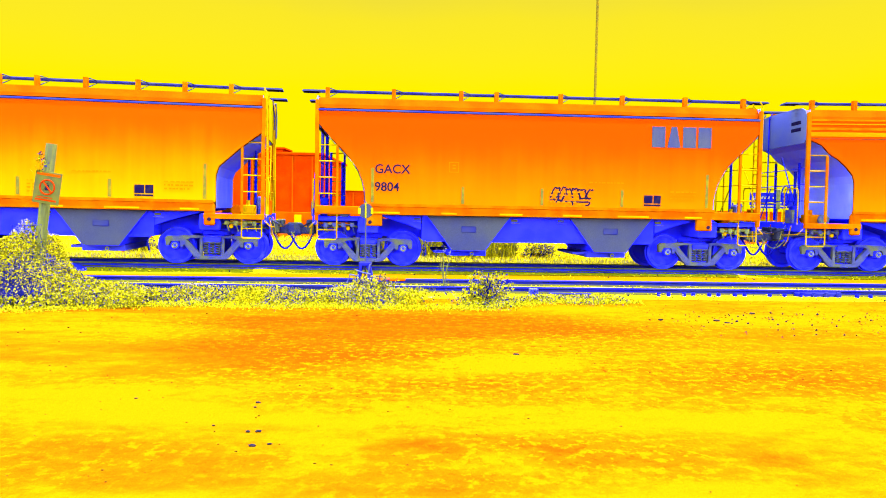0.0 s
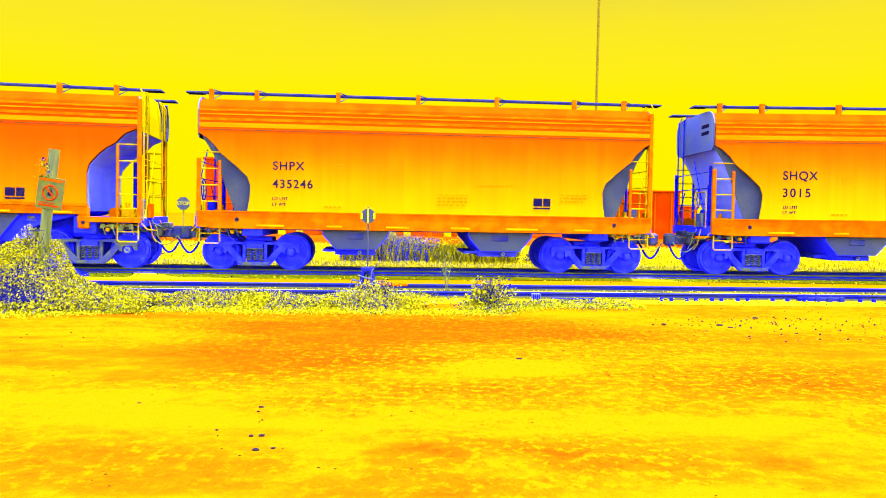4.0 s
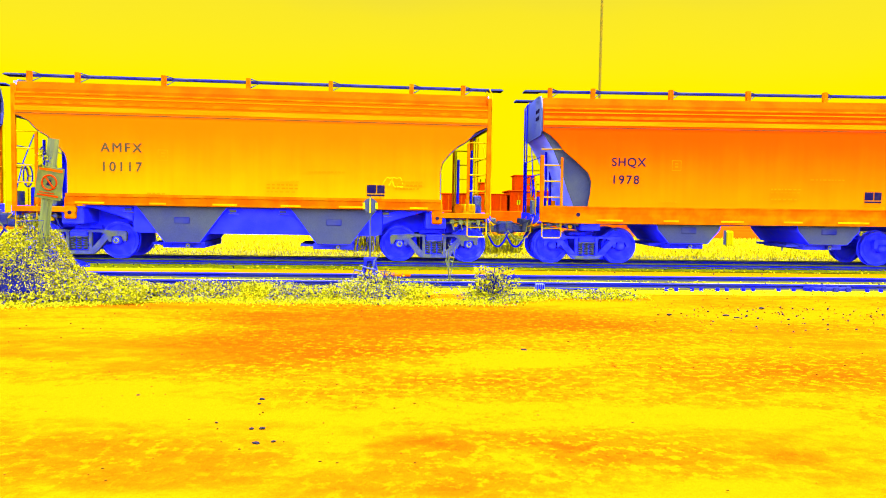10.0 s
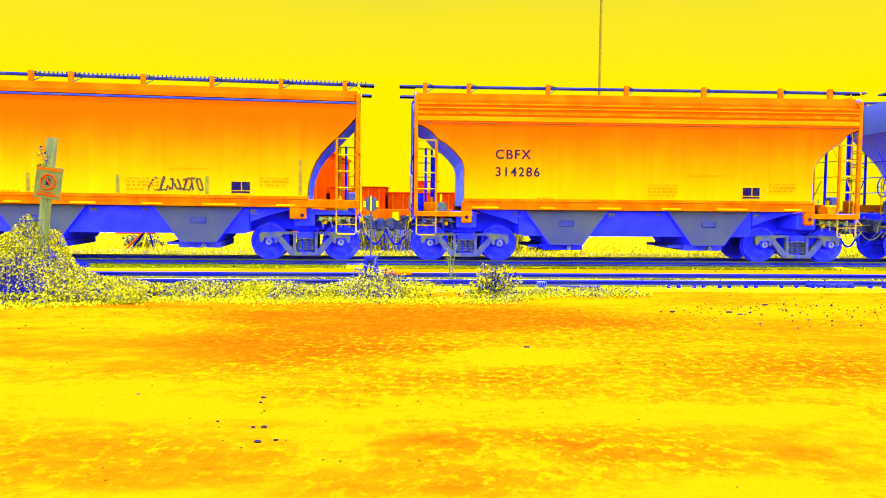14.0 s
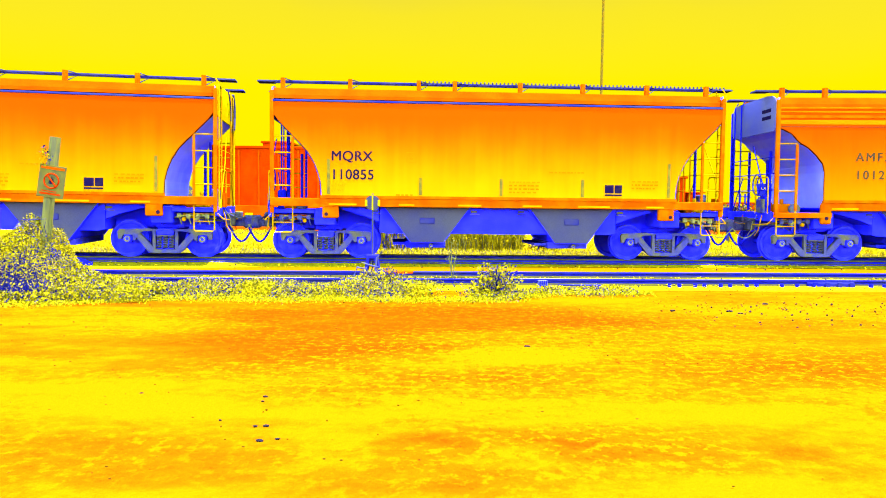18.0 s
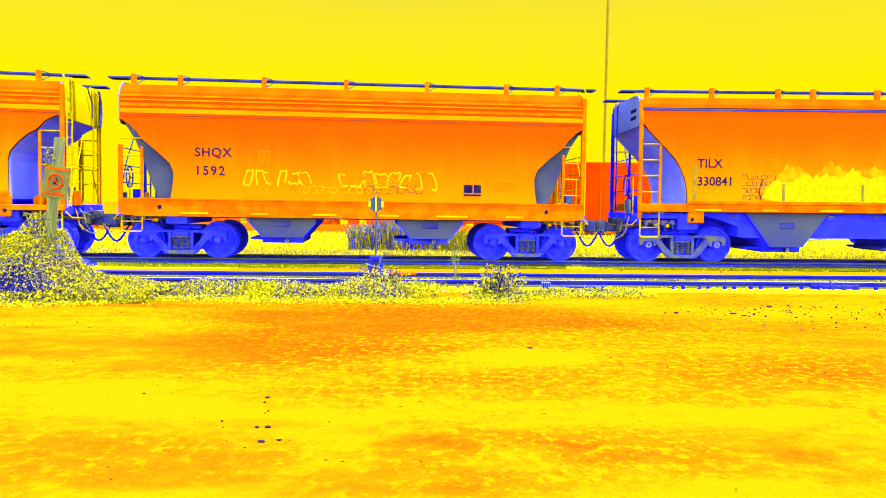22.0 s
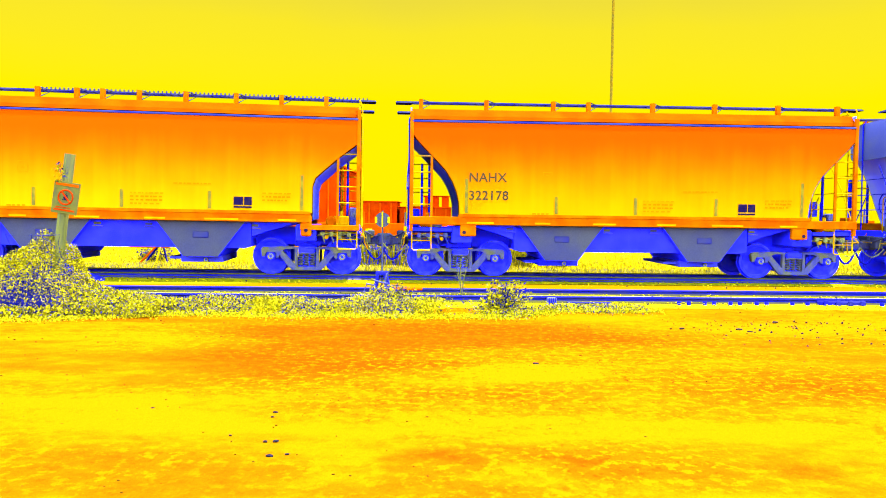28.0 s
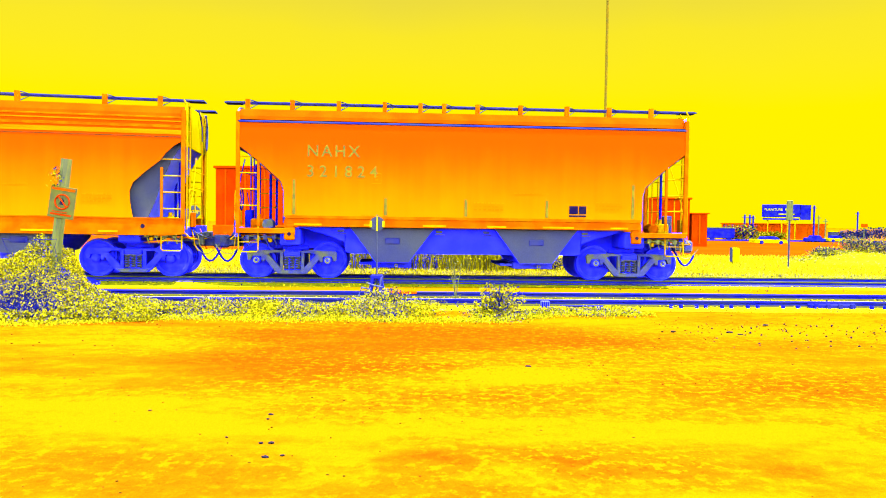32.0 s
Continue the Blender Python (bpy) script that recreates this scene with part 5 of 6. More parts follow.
def low_fringe():
    """Short dry grass where the weeds run out on the dirt."""
    whole = thing("grass_fringe", "short dry yellow grass at the edge of the weeds", "grass", kind="stuff")

    def fringe(rnd):
        x = rnd.uniform(-7.5, 3.7)
        edge = 12.62 + 0.03 * x + 0.22 * noise.noise((x * 0.9, 3, 0)) + (0.25 + min(0.85, (x - 1) * 0.9) if x > 1 else 0)
        if x < -4.8:
            edge -= 0.85 * min(1, (-4.8 - x) / 1.2)
        y = edge + rnd.gauss(0, 0.16)
        return Vector((x, y, 0.01 + rnd.random() ** 2 * 0.05))
    for mat, n, seed in (("straw", 8000, 151), ("leaf", 6000, 152)):
        leaf_cloud("blades", seed, n, fringe, 0.013, mat, whole)


def shrub(x, y, wide, high, seed, n=1100, label="small dense yellow shrub beside the rail", base=0.0):
    whole = thing("shrub", label, "shrub")
    # blue leaves colour in the shade within the shrub
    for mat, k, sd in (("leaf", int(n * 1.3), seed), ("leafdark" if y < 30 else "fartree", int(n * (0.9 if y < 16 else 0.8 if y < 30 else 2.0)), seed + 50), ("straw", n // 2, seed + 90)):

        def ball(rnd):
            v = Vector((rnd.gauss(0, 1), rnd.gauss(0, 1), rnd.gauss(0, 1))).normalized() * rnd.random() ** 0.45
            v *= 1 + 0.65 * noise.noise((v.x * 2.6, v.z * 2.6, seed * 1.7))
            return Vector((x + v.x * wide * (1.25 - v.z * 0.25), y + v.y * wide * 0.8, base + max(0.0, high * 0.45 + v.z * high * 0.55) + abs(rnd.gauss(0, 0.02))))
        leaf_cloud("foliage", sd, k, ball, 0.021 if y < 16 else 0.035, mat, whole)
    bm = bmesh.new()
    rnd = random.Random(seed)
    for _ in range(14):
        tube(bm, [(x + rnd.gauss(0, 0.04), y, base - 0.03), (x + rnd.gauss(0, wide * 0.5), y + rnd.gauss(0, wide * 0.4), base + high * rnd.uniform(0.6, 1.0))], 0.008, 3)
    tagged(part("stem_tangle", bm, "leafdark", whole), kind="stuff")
    return whole


def signpost():
    """A leaning wooden post with a square warning plate."""
    post = thing("signpost", "leaning grey wooden post with a weathered warning sign", "sign", at=pose(-6.62, 12.75, 0, 0, 6.5, 0))
    bm = bmesh.new()
    tube(bm, [(0, 0, 0), (0.0, 0, 1.5), (0.01, 0, 2.62)], 0.085, 10)
    part("post", bm, "wood", post)
    bm = bmesh.new()
    box(bm, -0.215, 0.215, -0.115, -0.10, 1.64, 2.16, 0.004)
    plate = part("sign_plate", bm, "signplate", post, at=pose(0, 0, 0, 0, 2, 0))
    bm = bmesh.new()
    tube(bm, [(0.118 * math.cos(a), -0.118, 1.91 + 0.118 * math.sin(a)) for a in np.linspace(0, 2 * math.pi, 25)], 0.013, 4)
    tube(bm, [(-0.08, -0.118, 2.0), (0.08, -0.118, 1.83)], 0.013, 4)
    part("warning_ring", bm, "red", plate, "red ring with a slash")
    bm = bmesh.new()
    box(bm, -0.03, 0.03, -0.117, -0.10, 1.86, 1.95)
    tube(bm, [(-0.05, -0.113, 1.86), (0.0, -0.113, 1.98), (0.05, -0.113, 1.87)], 0.008, 4)
    part("symbol", bm, "ink", plate)
    bm = bmesh.new()
    box(bm, -0.19, 0.19, -0.118, -0.10, 2.095, 2.135)
    part("heading_bar", bm, "red2", plate)
    bm = bmesh.new()
    box(bm, -0.17, 0.17, -0.118, -0.10, 1.685, 1.715)
    box(bm, -0.15, 0.10, -0.118, -0.10, 1.735, 1.75)
    part("caption_bar", bm, "red", plate)
    leaf_cloud("vine_leaves", 2, 70, lambda r: Vector((r.gauss(-0.09, 0.05), -0.12, r.uniform(2.14, 2.44))), 0.022, "leaf", post)
    leaf_cloud("dark_vine_leaves", 3, 22, lambda r: Vector((r.gauss(-0.06, 0.06), -0.115, r.uniform(2.14, 2.46))), 0.022, "leafdark", post)


def switch_target():
    """A low switch stand with its round target on a thin rod."""
    whole = thing("switch_stand", "low dark switch stand with a round target on a rod", "switch stand", at=pose(-1.39, 15.15, -0.02))
    bm = bmesh.new()
    tube(bm, [(0, 0, 0.3), (0.0, 0, 1.78)], 0.016, 8)
    part("rod", bm, "grey", whole)
    bm = bmesh.new()
    lathe(bm, [(0.02, -0.012), (0.145, -0.010), (0.145, 0.006), (0.02, 0.012)], -0.02, 20, (0, 1.60))
    target = part("target", bm, "grey", whole, "round grey target with a pale rim")
    for x in (-0.145, 0.10):
        part("target_rim", box(bmesh.new(), x, x + 0.045, -0.05, -0.036, 1.54, 1.66), "straw", target)
    bm = bmesh.new()
    box(bm, -0.014, 0.014, -0.05, -0.036, 1.46, 1.76)
    part("target_bar", bm, "straw", target)
    bm = bmesh.new()
    box(bm, -0.24, 0.24, -0.16, 0.16, 0.0, 0.12, 0.02)
    prism(bm, [(-0.19, 0.12), (-0.11, 0.12), (-0.05, 0.52), (-0.10, 0.55)], -0.12, 0.12)
    prism(bm, [(0.19, 0.12), (0.11, 0.12), (0.05, 0.52), (0.10, 0.55)], -0.12, 0.12)
    box(bm, -0.12, 0.12, -0.10, 0.10, 0.52, 0.60, 0.015)
    part("stand", bm, "siderail", whole)
    for x, z in ((-0.02, 0.40), (0.03, 0.24)):
        bm = bmesh.new()
        tube(bm, [(x - 0.16, -0.15, z + 0.05), (x, -0.16, z), (x + 0.15, -0.15, z - 0.03)], 0.016, 6)
        part("link_rod", bm, "frame", whole)
    bm = bmesh.new()
    tube(bm, [(0.06, -0.14, 0.30), (0.10, -0.16, 0.55), (0.20, -0.16, 0.66)], 0.018, 6)
    part("throw_handle", bm, "frame", whole)
    bm = bmesh.new()
    tube(bm, [(-0.1, -0.1, 0.32), (-0.28, -0.14, 0.36), (-0.34, -0.14, 0.2)], 0.02, 6)
    part("lever", bm, "frame", whole)
    bm = bmesh.new()
    box(bm, -0.06, 0.5, -0.10, 0.06, 0.30, 0.34, 0.008)
    brd = tagged(new("red_board", finish(bm, "red_board", "red2")), "short red board lying beside the switch stand", "board")
    brd.matrix_basis = pose(-1.1, 15.15, -0.08)


def switch_box():
    bm = bmesh.new()
    box(bm, -0.45, 0.45, -0.12, 0.12, 0.0, 0.13, 0.02)
    for x in (-0.36, -0.12, 0.12, 0.36):
        box(bm, x - 0.045, x + 0.045, -0.17, -0.12, 0.02, 0.15, 0.015)
    b = tagged(new("rail_joint_bar", finish(bm, "rail_joint_bar", "siderail")), "grey-blue steel joint bar bolted along the rail", "joint bar")
    p = track(7.36, -5.95)
    b.matrix_basis = pose(p.x, p.y - 0.22, p.z - 0.17, 0, 0, 2)
    block = thing("heel_block", "small ribbed grey-blue steel block beside the rail", "rail block")
    p = track(1.46, -6.1025)
    block.matrix_basis = pose(p.x, p.y - 0.26, p.z - 0.16, 0, 0, 4)
    part("base_plate", box(bmesh.new(), -0.12, 0.12, -0.09, 0.11, 0.0, 0.03, 0.006), "siderail", block)
    part("body", box(bmesh.new(), -0.085, 0.085, -0.05, 0.08, 0.03, 0.155, 0.012), "hood", block)
    for x in (-0.06, -0.02, 0.02, 0.06):
        part("rib", box(bmesh.new(), x - 0.008, x + 0.008, -0.066, -0.05, 0.03, 0.15, 0.003), "post", block)
    bm = bmesh.new()
    p, q = track(1.75, -6.36), track(2.6, -6.40)
    tube(bm, [(p.x, p.y, p.z - 0.095), ((p.x + q.x) / 2, (p.y + q.y) / 2 + 0.01, p.z - 0.10), (q.x, q.y, p.z - 0.10)], 0.02, 6)
    tagged(new("steel_rod", finish(bm, "steel_rod", "siderail")), "dark steel rod lying on the ballast beside the rail", "rod")


def background():
    """What lies beyond the train: dry grass, a road, sheds and containers, a mast, a billboard and far trees."""
    bm = bmesh.new()
    bm.faces.new([bm.verts.new(c) for c in ((-400, 42, 0.0), (20, 42, 0.0), (400, 42, 0.0), (400, 86, 0.0), (-400, 86, 0.0))])
    tagged(new("road", finish(bm, "road", "road")), "wide orange paved road beyond the tracks", "road", kind="structure")

    def shed(name, x0, x1, y0, y1, z1, mat, label, seams=0, roof=0.25):
        whole = thing(name, label, "building")
        bm = bmesh.new()
        box(bm, x0, x1, y0, y1, 0, z1)
        part("wall", bm, mat, whole)
        bm = bmesh.new()
        box(bm, x0 - 0.15, x1 + 0.15, y0 - 0.15, y1 + 0.15, z1, z1 + roof, 0.03)
        part("roof", bm, mat, whole)
        for i in range(seams):
            x = x0 + (i + 0.5) * (x1 - x0) / seams
            bm = bmesh.new()
            box(bm, x - 0.05, x + 0.05, y0 - 0.06, y0, 0.2, z1 - 0.1)
            part("wall_rib", bm, "red2", whole)
        return whole
    shed("warehouse", -18.0, -8.9, 60, 75, 5.6, "red", "long plain red warehouse behind the train", 6, 0.2)
    shed("roof_cabin", -14.1, -12.1, 61, 64, 6.1, "red", "small red cabin standing above the warehouse roof", 0, 0.15)
    shed("container", -8.6, -4.4, 60, 64, 2.9, "red", "red shipping container beside the warehouse", 5, 0.06)
    shed("container", -4.2, -0.2, 60.5, 64, 2.5, "red", "red shipping container in a row of containers", 5, 0.06)
    shed("roof_cabin", -2.3, -1.2, 61.5, 63, 3.4, "red", "small red cabin behind the containers", 0, 0.06)
    shed("roof_cabin", -0.95, -0.4, 61.5, 63, 3.4, "red", "narrow red cabin behind the containers", 0, 0.06)
    shed("container", 0.0, 5.0, 60, 64, 2.5, "red", "red shipping container with ribbed walls", 5, 0.06)
    shed("roof_cabin", 2.9, 3.7, 61.5, 63, 3.4, "red", "small red cabin behind the containers", 0, 0.06)
    long_shed = shed("shed", 5.2, 14.5, 60, 66, 2.75, "red", "long low red shed with small pale windows", 7, 0.1)
    for k in range(8):
        x = 5.75 + 1.05 * k
        part("window", box(bmesh.new(), x, x + 0.26, 59.94, 60.0, 1.75, 2.1), "lit", long_shed, "small pale window")
    shed("roof_cabin", 5.7, 7.2, 61, 64, 4.0, "red", "red tank house above the low shed", 0, 0.06)
    shed("shed", 14.7, 18.5, 60, 66, 3.6, "red", "red corrugated shed beyond the track", 3, 0.15)
    shed("shed", 18.7, 19.87, 60, 63, 2.5, "red", "small red shed with a pale door", 1, 0.08)
    rnd = random.Random(71)
    for k in range(16):
        x = -17 + k * 1.35 + rnd.uniform(-0.3, 0.3)
        crate = thing("drum", "pale yellow drum standing before the red sheds", "drum", "drums along the sheds", at=pose(x, 58.6 + rnd.uniform(-0.5, 0.5), 0))
        bm = bmesh.new()
        tube(bm, [(0, 0, 0), (0, 0, rnd.uniform(0.7, 1.1))], rnd.uniform(0.22, 0.32), 10)
        part("body", bm, "lit" if k % 3 else "red2", crate)
        bm = bmesh.new()
        tube(bm, [(0, 0, 0.42), (0, 0, 0.47)], 0.33, 10)
        part("hoop", bm, "straw", crate)
    bm = bmesh.new()
    box(bm, -18.0, 14.0, 59.2, 59.5, 0, 1.25, 0.03)
    fence = tagged(new("low_wall", finish(bm, "low_wall", "red2")), "low orange wall in front of the red sheds", "wall", kind="structure")
    # the mast
    mast = thing("mast", "tall thin radio mast rising behind the train", "mast", at=pose(11.86, 60, 0))
    bm = bmesh.new()
    tube(bm, [(0, 0, 0), (0.1, 0, 30)], 0.10, 8)
    part("pole", bm, "rustpole", mast)
    # billboard
    board = thing("billboard", "blue billboard with pale lettering beyond the road", "billboard", at=pose(40.9, 96, 0, 0, 0, -18))
    bm = bmesh.new()
    box(bm, -2.3, 2.0, -0.1, 0.1, 2.75, 4.3, 0.02)
    part("panel", bm, "farblue", board)
    bm = bmesh.new()
    box(bm, -2.2, 1.9, -0.16, 0.25, 2.42, 2.62)
    part("catwalk", bm, "farblue", board)
    bm = bmesh.new()
    box(bm, -2.3, 2.0, -0.14, 0.1, 2.64, 2.73)
    part("lower_trim", bm, "lit", board)
    bm = bmesh.new()
    box(bm, 2.05, 3.2, -0.1, 0.4, 2.45, 4.25)
    part("side_panel", bm, "farblue", board)
    lettering("FURNITURE", 0.40, "straw", board, -2.05, -0.105, 3.55)
    bm = bmesh.new()
    box(bm, 0.35, 1.15, -0.112, -0.1, 3.57, 3.82)
    part("writing_bar", bm, "straw", board)
    bm = bmesh.new()
    box(bm, -0.4, 1.4, -0.112, -0.1, 3.05, 3.18)
    part("writing_bar", bm, "straw", board)
    for x in (-1.6, 0.0, 1.5):
        bm = bmesh.new()
        box(bm, x - 0.06, x + 0.06, 0.1, 0.25, 0, 2.6)
        part("leg", bm, "lit", board)
    # what stands along the far side of the road
    shed("store", 39.1, 48.3, 100, 112, 1.9, "red2", "low orange store building across the road", 6, 0.1)
    trailer = thing("trailer", "blue box trailer parked across the road", "trailer", at=pose(28.5, 86, 0))
    bm = bmesh.new()
    box(bm, 0.0, 3.0, 0, 1.6, 0.25, 1.35, 0.04)
    part("body", bm, "farblue", trailer)
    bm = bmesh.new()
    box(bm, -0.02, 3.02, -0.02, 1.62, 1.35, 1.45)
    part("roof", bm, "wood", trailer)
    for x in (0.6, 2.4):
        bm = bmesh.new()
        lathe(bm, [(0.25, 0), (0.25, 0.2)], 0.05, 14, (x, 0.25))
        part("wheel", bm, "farblue", trailer)
    box_hut = thing("hut", "small grey roadside hut", "hut", at=pose(47.4, 97, 0))
    bm = bmesh.new()
    box(bm, 0, 0.85, 0, 0.8, 0, 1.0)
    part("wall", bm, "grey", box_hut)
    bm = bmesh.new()
    box(bm, -0.05, 0.9, -0.05, 0.85, 1.0, 1.1)
    part("roof", bm, "lit", box_hut)

    def parked_car(x, y, long, paint, label):
        whole = thing("car", label, "car", "cars parked along the road", at=pose(x, y, 0))
        bm = bmesh.new()
        k = long / 4.2
        prism(bm, [(0, 0.12), (long, 0.12), (long, 0.35), (long * 0.93, 0.42), (0.1, 0.45), (0, 0.38)], 0, 1.5)
        part("body", bm, paint, whole)
        bm = bmesh.new()
        prism(bm, [(long * 0.25, 0.44), (long * 0.33, 0.70), (long * 0.68, 0.70), (long * 0.80, 0.43)], 0.12, 1.38)
        part("cabin", bm, "farblue", whole, "dark windows")
        for u in (0.2, 0.8):
            bm = bmesh.new()
            lathe(bm, [(0.17, 0), (0.17, 0.2)], -0.02, 12, (long * u, 0.17))
            part("wheel", bm, "farblue", whole)
    parked_car(27.5, 70, 2.9, "lit", "pale yellow car parked on the far roadside")
    parked_car(37.9, 82, 1.7, "farblue", "dark car parked on the far roadside")
    parked_car(40.0, 82, 1.8, "lit", "pale car parked on the far roadside")
    for x, y, z, mat in ((35.94, 95, 3.0, "farblue"), (36.56, 95, 3.0, "farblue"), (36.97, 95, 2.9, "farblue"), (44.33, 95, 4.2, "farblue"), (44.91, 95, 3.0, "wood"), (45.74, 95, 2.6, "wood"), (57.43, 110, 3.8, "farblue"), (42.0, 97, 2.2, "lit")):
        far = thing("utility_pole", "thin utility pole beyond the road", "pole", "far utility poles", at=pose(x, y, 0))
        bm = bmesh.new()
        tube(bm, [(0, 0, 0), (0.02, 0, z)], 0.10 if mat == "farblue" else 0.07, 6)
        part("pole", bm, mat, far)
        bm = bmesh.new()
        box(bm, -0.3, 0.3, -0.05, 0.05, z - 0.35, z - 0.27)
        part("crossarm", bm, mat, far)
    tag = thing("road_sign", "small orange roadside sign on a post", "sign", at=pose(57.9, 109, 0))
    bm = bmesh.new()
    box(bm, -0.45, 0.45, -0.04, 0.04, 1.6, 2.1)
    part("panel", bm, "red2", tag)
    bm = bmesh.new()
    box(bm, -0.05, 0.05, 0.04, 0.1, 0, 2.0)
    part("post", bm, "wood", tag)
    marker = thing("cable_box", "pale yellow utility box beside the road", "utility box", at=pose(12.42, 34, 0))
    bm = bmesh.new()
    box(bm, 0, 0.32, 0, 0.3, 0, 0.66, 0.05)
    part("body", bm, "lit", marker)
    bm = bmesh.new()
    box(bm, -0.03, 0.0, 0.02, 0.28, 0.05, 0.68)
    part("side_door", bm, "grey", marker)
    bm = bmesh.new()
    box(bm, 20, 80, 83.6, 84.0, 0.0, 0.16)
    tagged(new("kerb", finish(bm, "kerb", "farblue")), "grey-blue kerb along the far side of the road", "kerb", kind="structure")
    for k, (x0, x1, top) in enumerate(((54.6, 58.6, 1.3), (57.8, 63.5, 1.8), (62.5, 80.0, 2.1), (30.6, 34.2, 1.9), (36.5, 40.0, 1.1))):
        rnd = random.Random(200 + k)
        grove = thing("far_tree", "hazy grey-blue trees beyond the road" if k < 3 else "pale yellow-grey bush beyond the road", "tree")
        y = 110 if k < 3 else (87 if k == 3 else 93)
        for j in range(3):
            bm = bmesh.new()
            x = x0 + (j + 0.5) * (x1 - x0) / 3
            tube(bm, [(x, y, 0), (x + rnd.uniform(-0.2, 0.2), y, top * 0.6)], 0.07, 6)
            part("trunk", bm, "farblue", grove)
        for mat, n in (("fartree" if k < 3 else "leaf", 1100), ("leafdark" if k != 4 else "leaf", 600)):
            leaf_cloud("crown", 210 + k, n, lambda r: Vector((r.uniform(x0, x1), y + r.uniform(-0.8, 0.8), top * r.random() ** 0.7 * (0.75 + 0.5 * noise.noise((r.random() * 0.01 + x0 + int(r.random() * 6), 1, k))))), 0.13, mat, grove)
    # roadside sign pole
    pole = thing("roadside_pole", "grey pole with a small box sign at its top", "pole", at=pose(13.12, 30, 0))
    bm = bmesh.new()
    tube(bm, [(0, 0, 0), (0, 0, 2.5)], 0.035, 8)
    part("pole", bm, "grey", pole)
    bm = bmesh.new()
    box(bm, -0.11, 0.11, -0.06, 0.06, 1.85, 2.62, 0.02)
    part("box_sign", bm, "wood", pole)


def stop_sign():
    """The sign at the road that crosses the line."""
    whole = thing("stop_sign", "grey octagonal stop sign on a thin post", "sign", at=pose(-13.6, 41.4, 0))
    bm = bmesh.new()
    tube(bm, [(0, 0.04, 0), (0, 0.04, 2.3)], 0.032, 6)
    part("post", bm, "wood", whole)
    bm = bmesh.new()
    prism(bm, [(0.36 * math.cos(radians(22.5 + 45 * k)), 2.04 + 0.36 * math.sin(radians(22.5 + 45 * k))) for k in range(8)], -0.01, 0.01)
    panel = part("panel", bm, "grey", whole)
    lettering("STOP", 0.27, "lit", panel, 0, -0.012, 1.95, align="CENTER")


def reeds():
    """A stand of tall dry reeds close behind the train's track."""
    whole = thing("reed_clump", "tall dry reeds, yellow over blue-grey, beyond the track", "reeds", kind="stuff")
    for mat, n, seed in (("darksoil", 2600, 131), ("straw", 4200, 132), ("leaf", 4200, 133), ("wood", 2600, 134)):
        rnd = random.Random(seed)
        verts, faces = [], []
        for _ in range(n):
            x = rnd.uniform(-3.3, 2.7 if mat != "darksoil" else -0.3)
            y = 27.0 + rnd.gauss(0, 0.3)
            h = rnd.uniform(0.25, 1.0) * (1.0 + 0.35 * noise.noise((x * 1.2, 0, 4))) * (0.75 if x > -0.8 else 1.0)
            w = rnd.uniform(0.006, 0.014)
            lean = rnd.gauss(0, 0.22) * h
            k = len(verts)
            verts += [(x - w, y, -0.03), (x + w, y, -0.03), (x + w + lean * 0.5, y, h * 0.6), (x + lean, y + rnd.gauss(0, 0.04), h), (x - w + lean * 0.5, y, h * 0.6)]
            faces.append((k, k + 1, k + 2, k + 3, k + 4))
        me = bpy.data.meshes.new("stalks")
        me.from_pydata(verts, [], faces)
        me.materials.append(M[mat])
        part("stalks", me, mat, whole)
    for mat, n, seed in (("darksoil", 2400, 141), ("leaf", 5200, 142), ("straw", 2200, 143)):
        leaf_cloud("reed_leaves", seed, n, lambda r: Vector((r.uniform(-3.4, 2.8 if mat != "darksoil" else 0.0), 26.8 + r.gauss(0, 0.3), 0.02 + 0.80 * r.random() ** 1.2)), 0.030, mat, whole)


def tall_weed():
    """A thin tall weed that grows through the siding."""
    whole = thing("tall_weed", "thin tall yellow weed growing beside the siding", "weed", at=pose(0.16, 15.3, 0))
    rnd = random.Random(44)
    for k in range(7):
        bm = bmesh.new()
        dx = rnd.uniform(-0.12, 0.12)
        tube(bm, [(0, 0, 0), (dx * 0.4, 0, 0.4), (dx, 0, rnd.uniform(0.55, 0.95))], 0.006, 4)
        part("stem", bm, "wood", whole)
    leaf_cloud("leaves", 45, 160, lambda r: Vector((r.gauss(0, 0.09), r.gauss(0, 0.05), r.uniform(0.1, 0.9))), 0.014, "wood", whole)


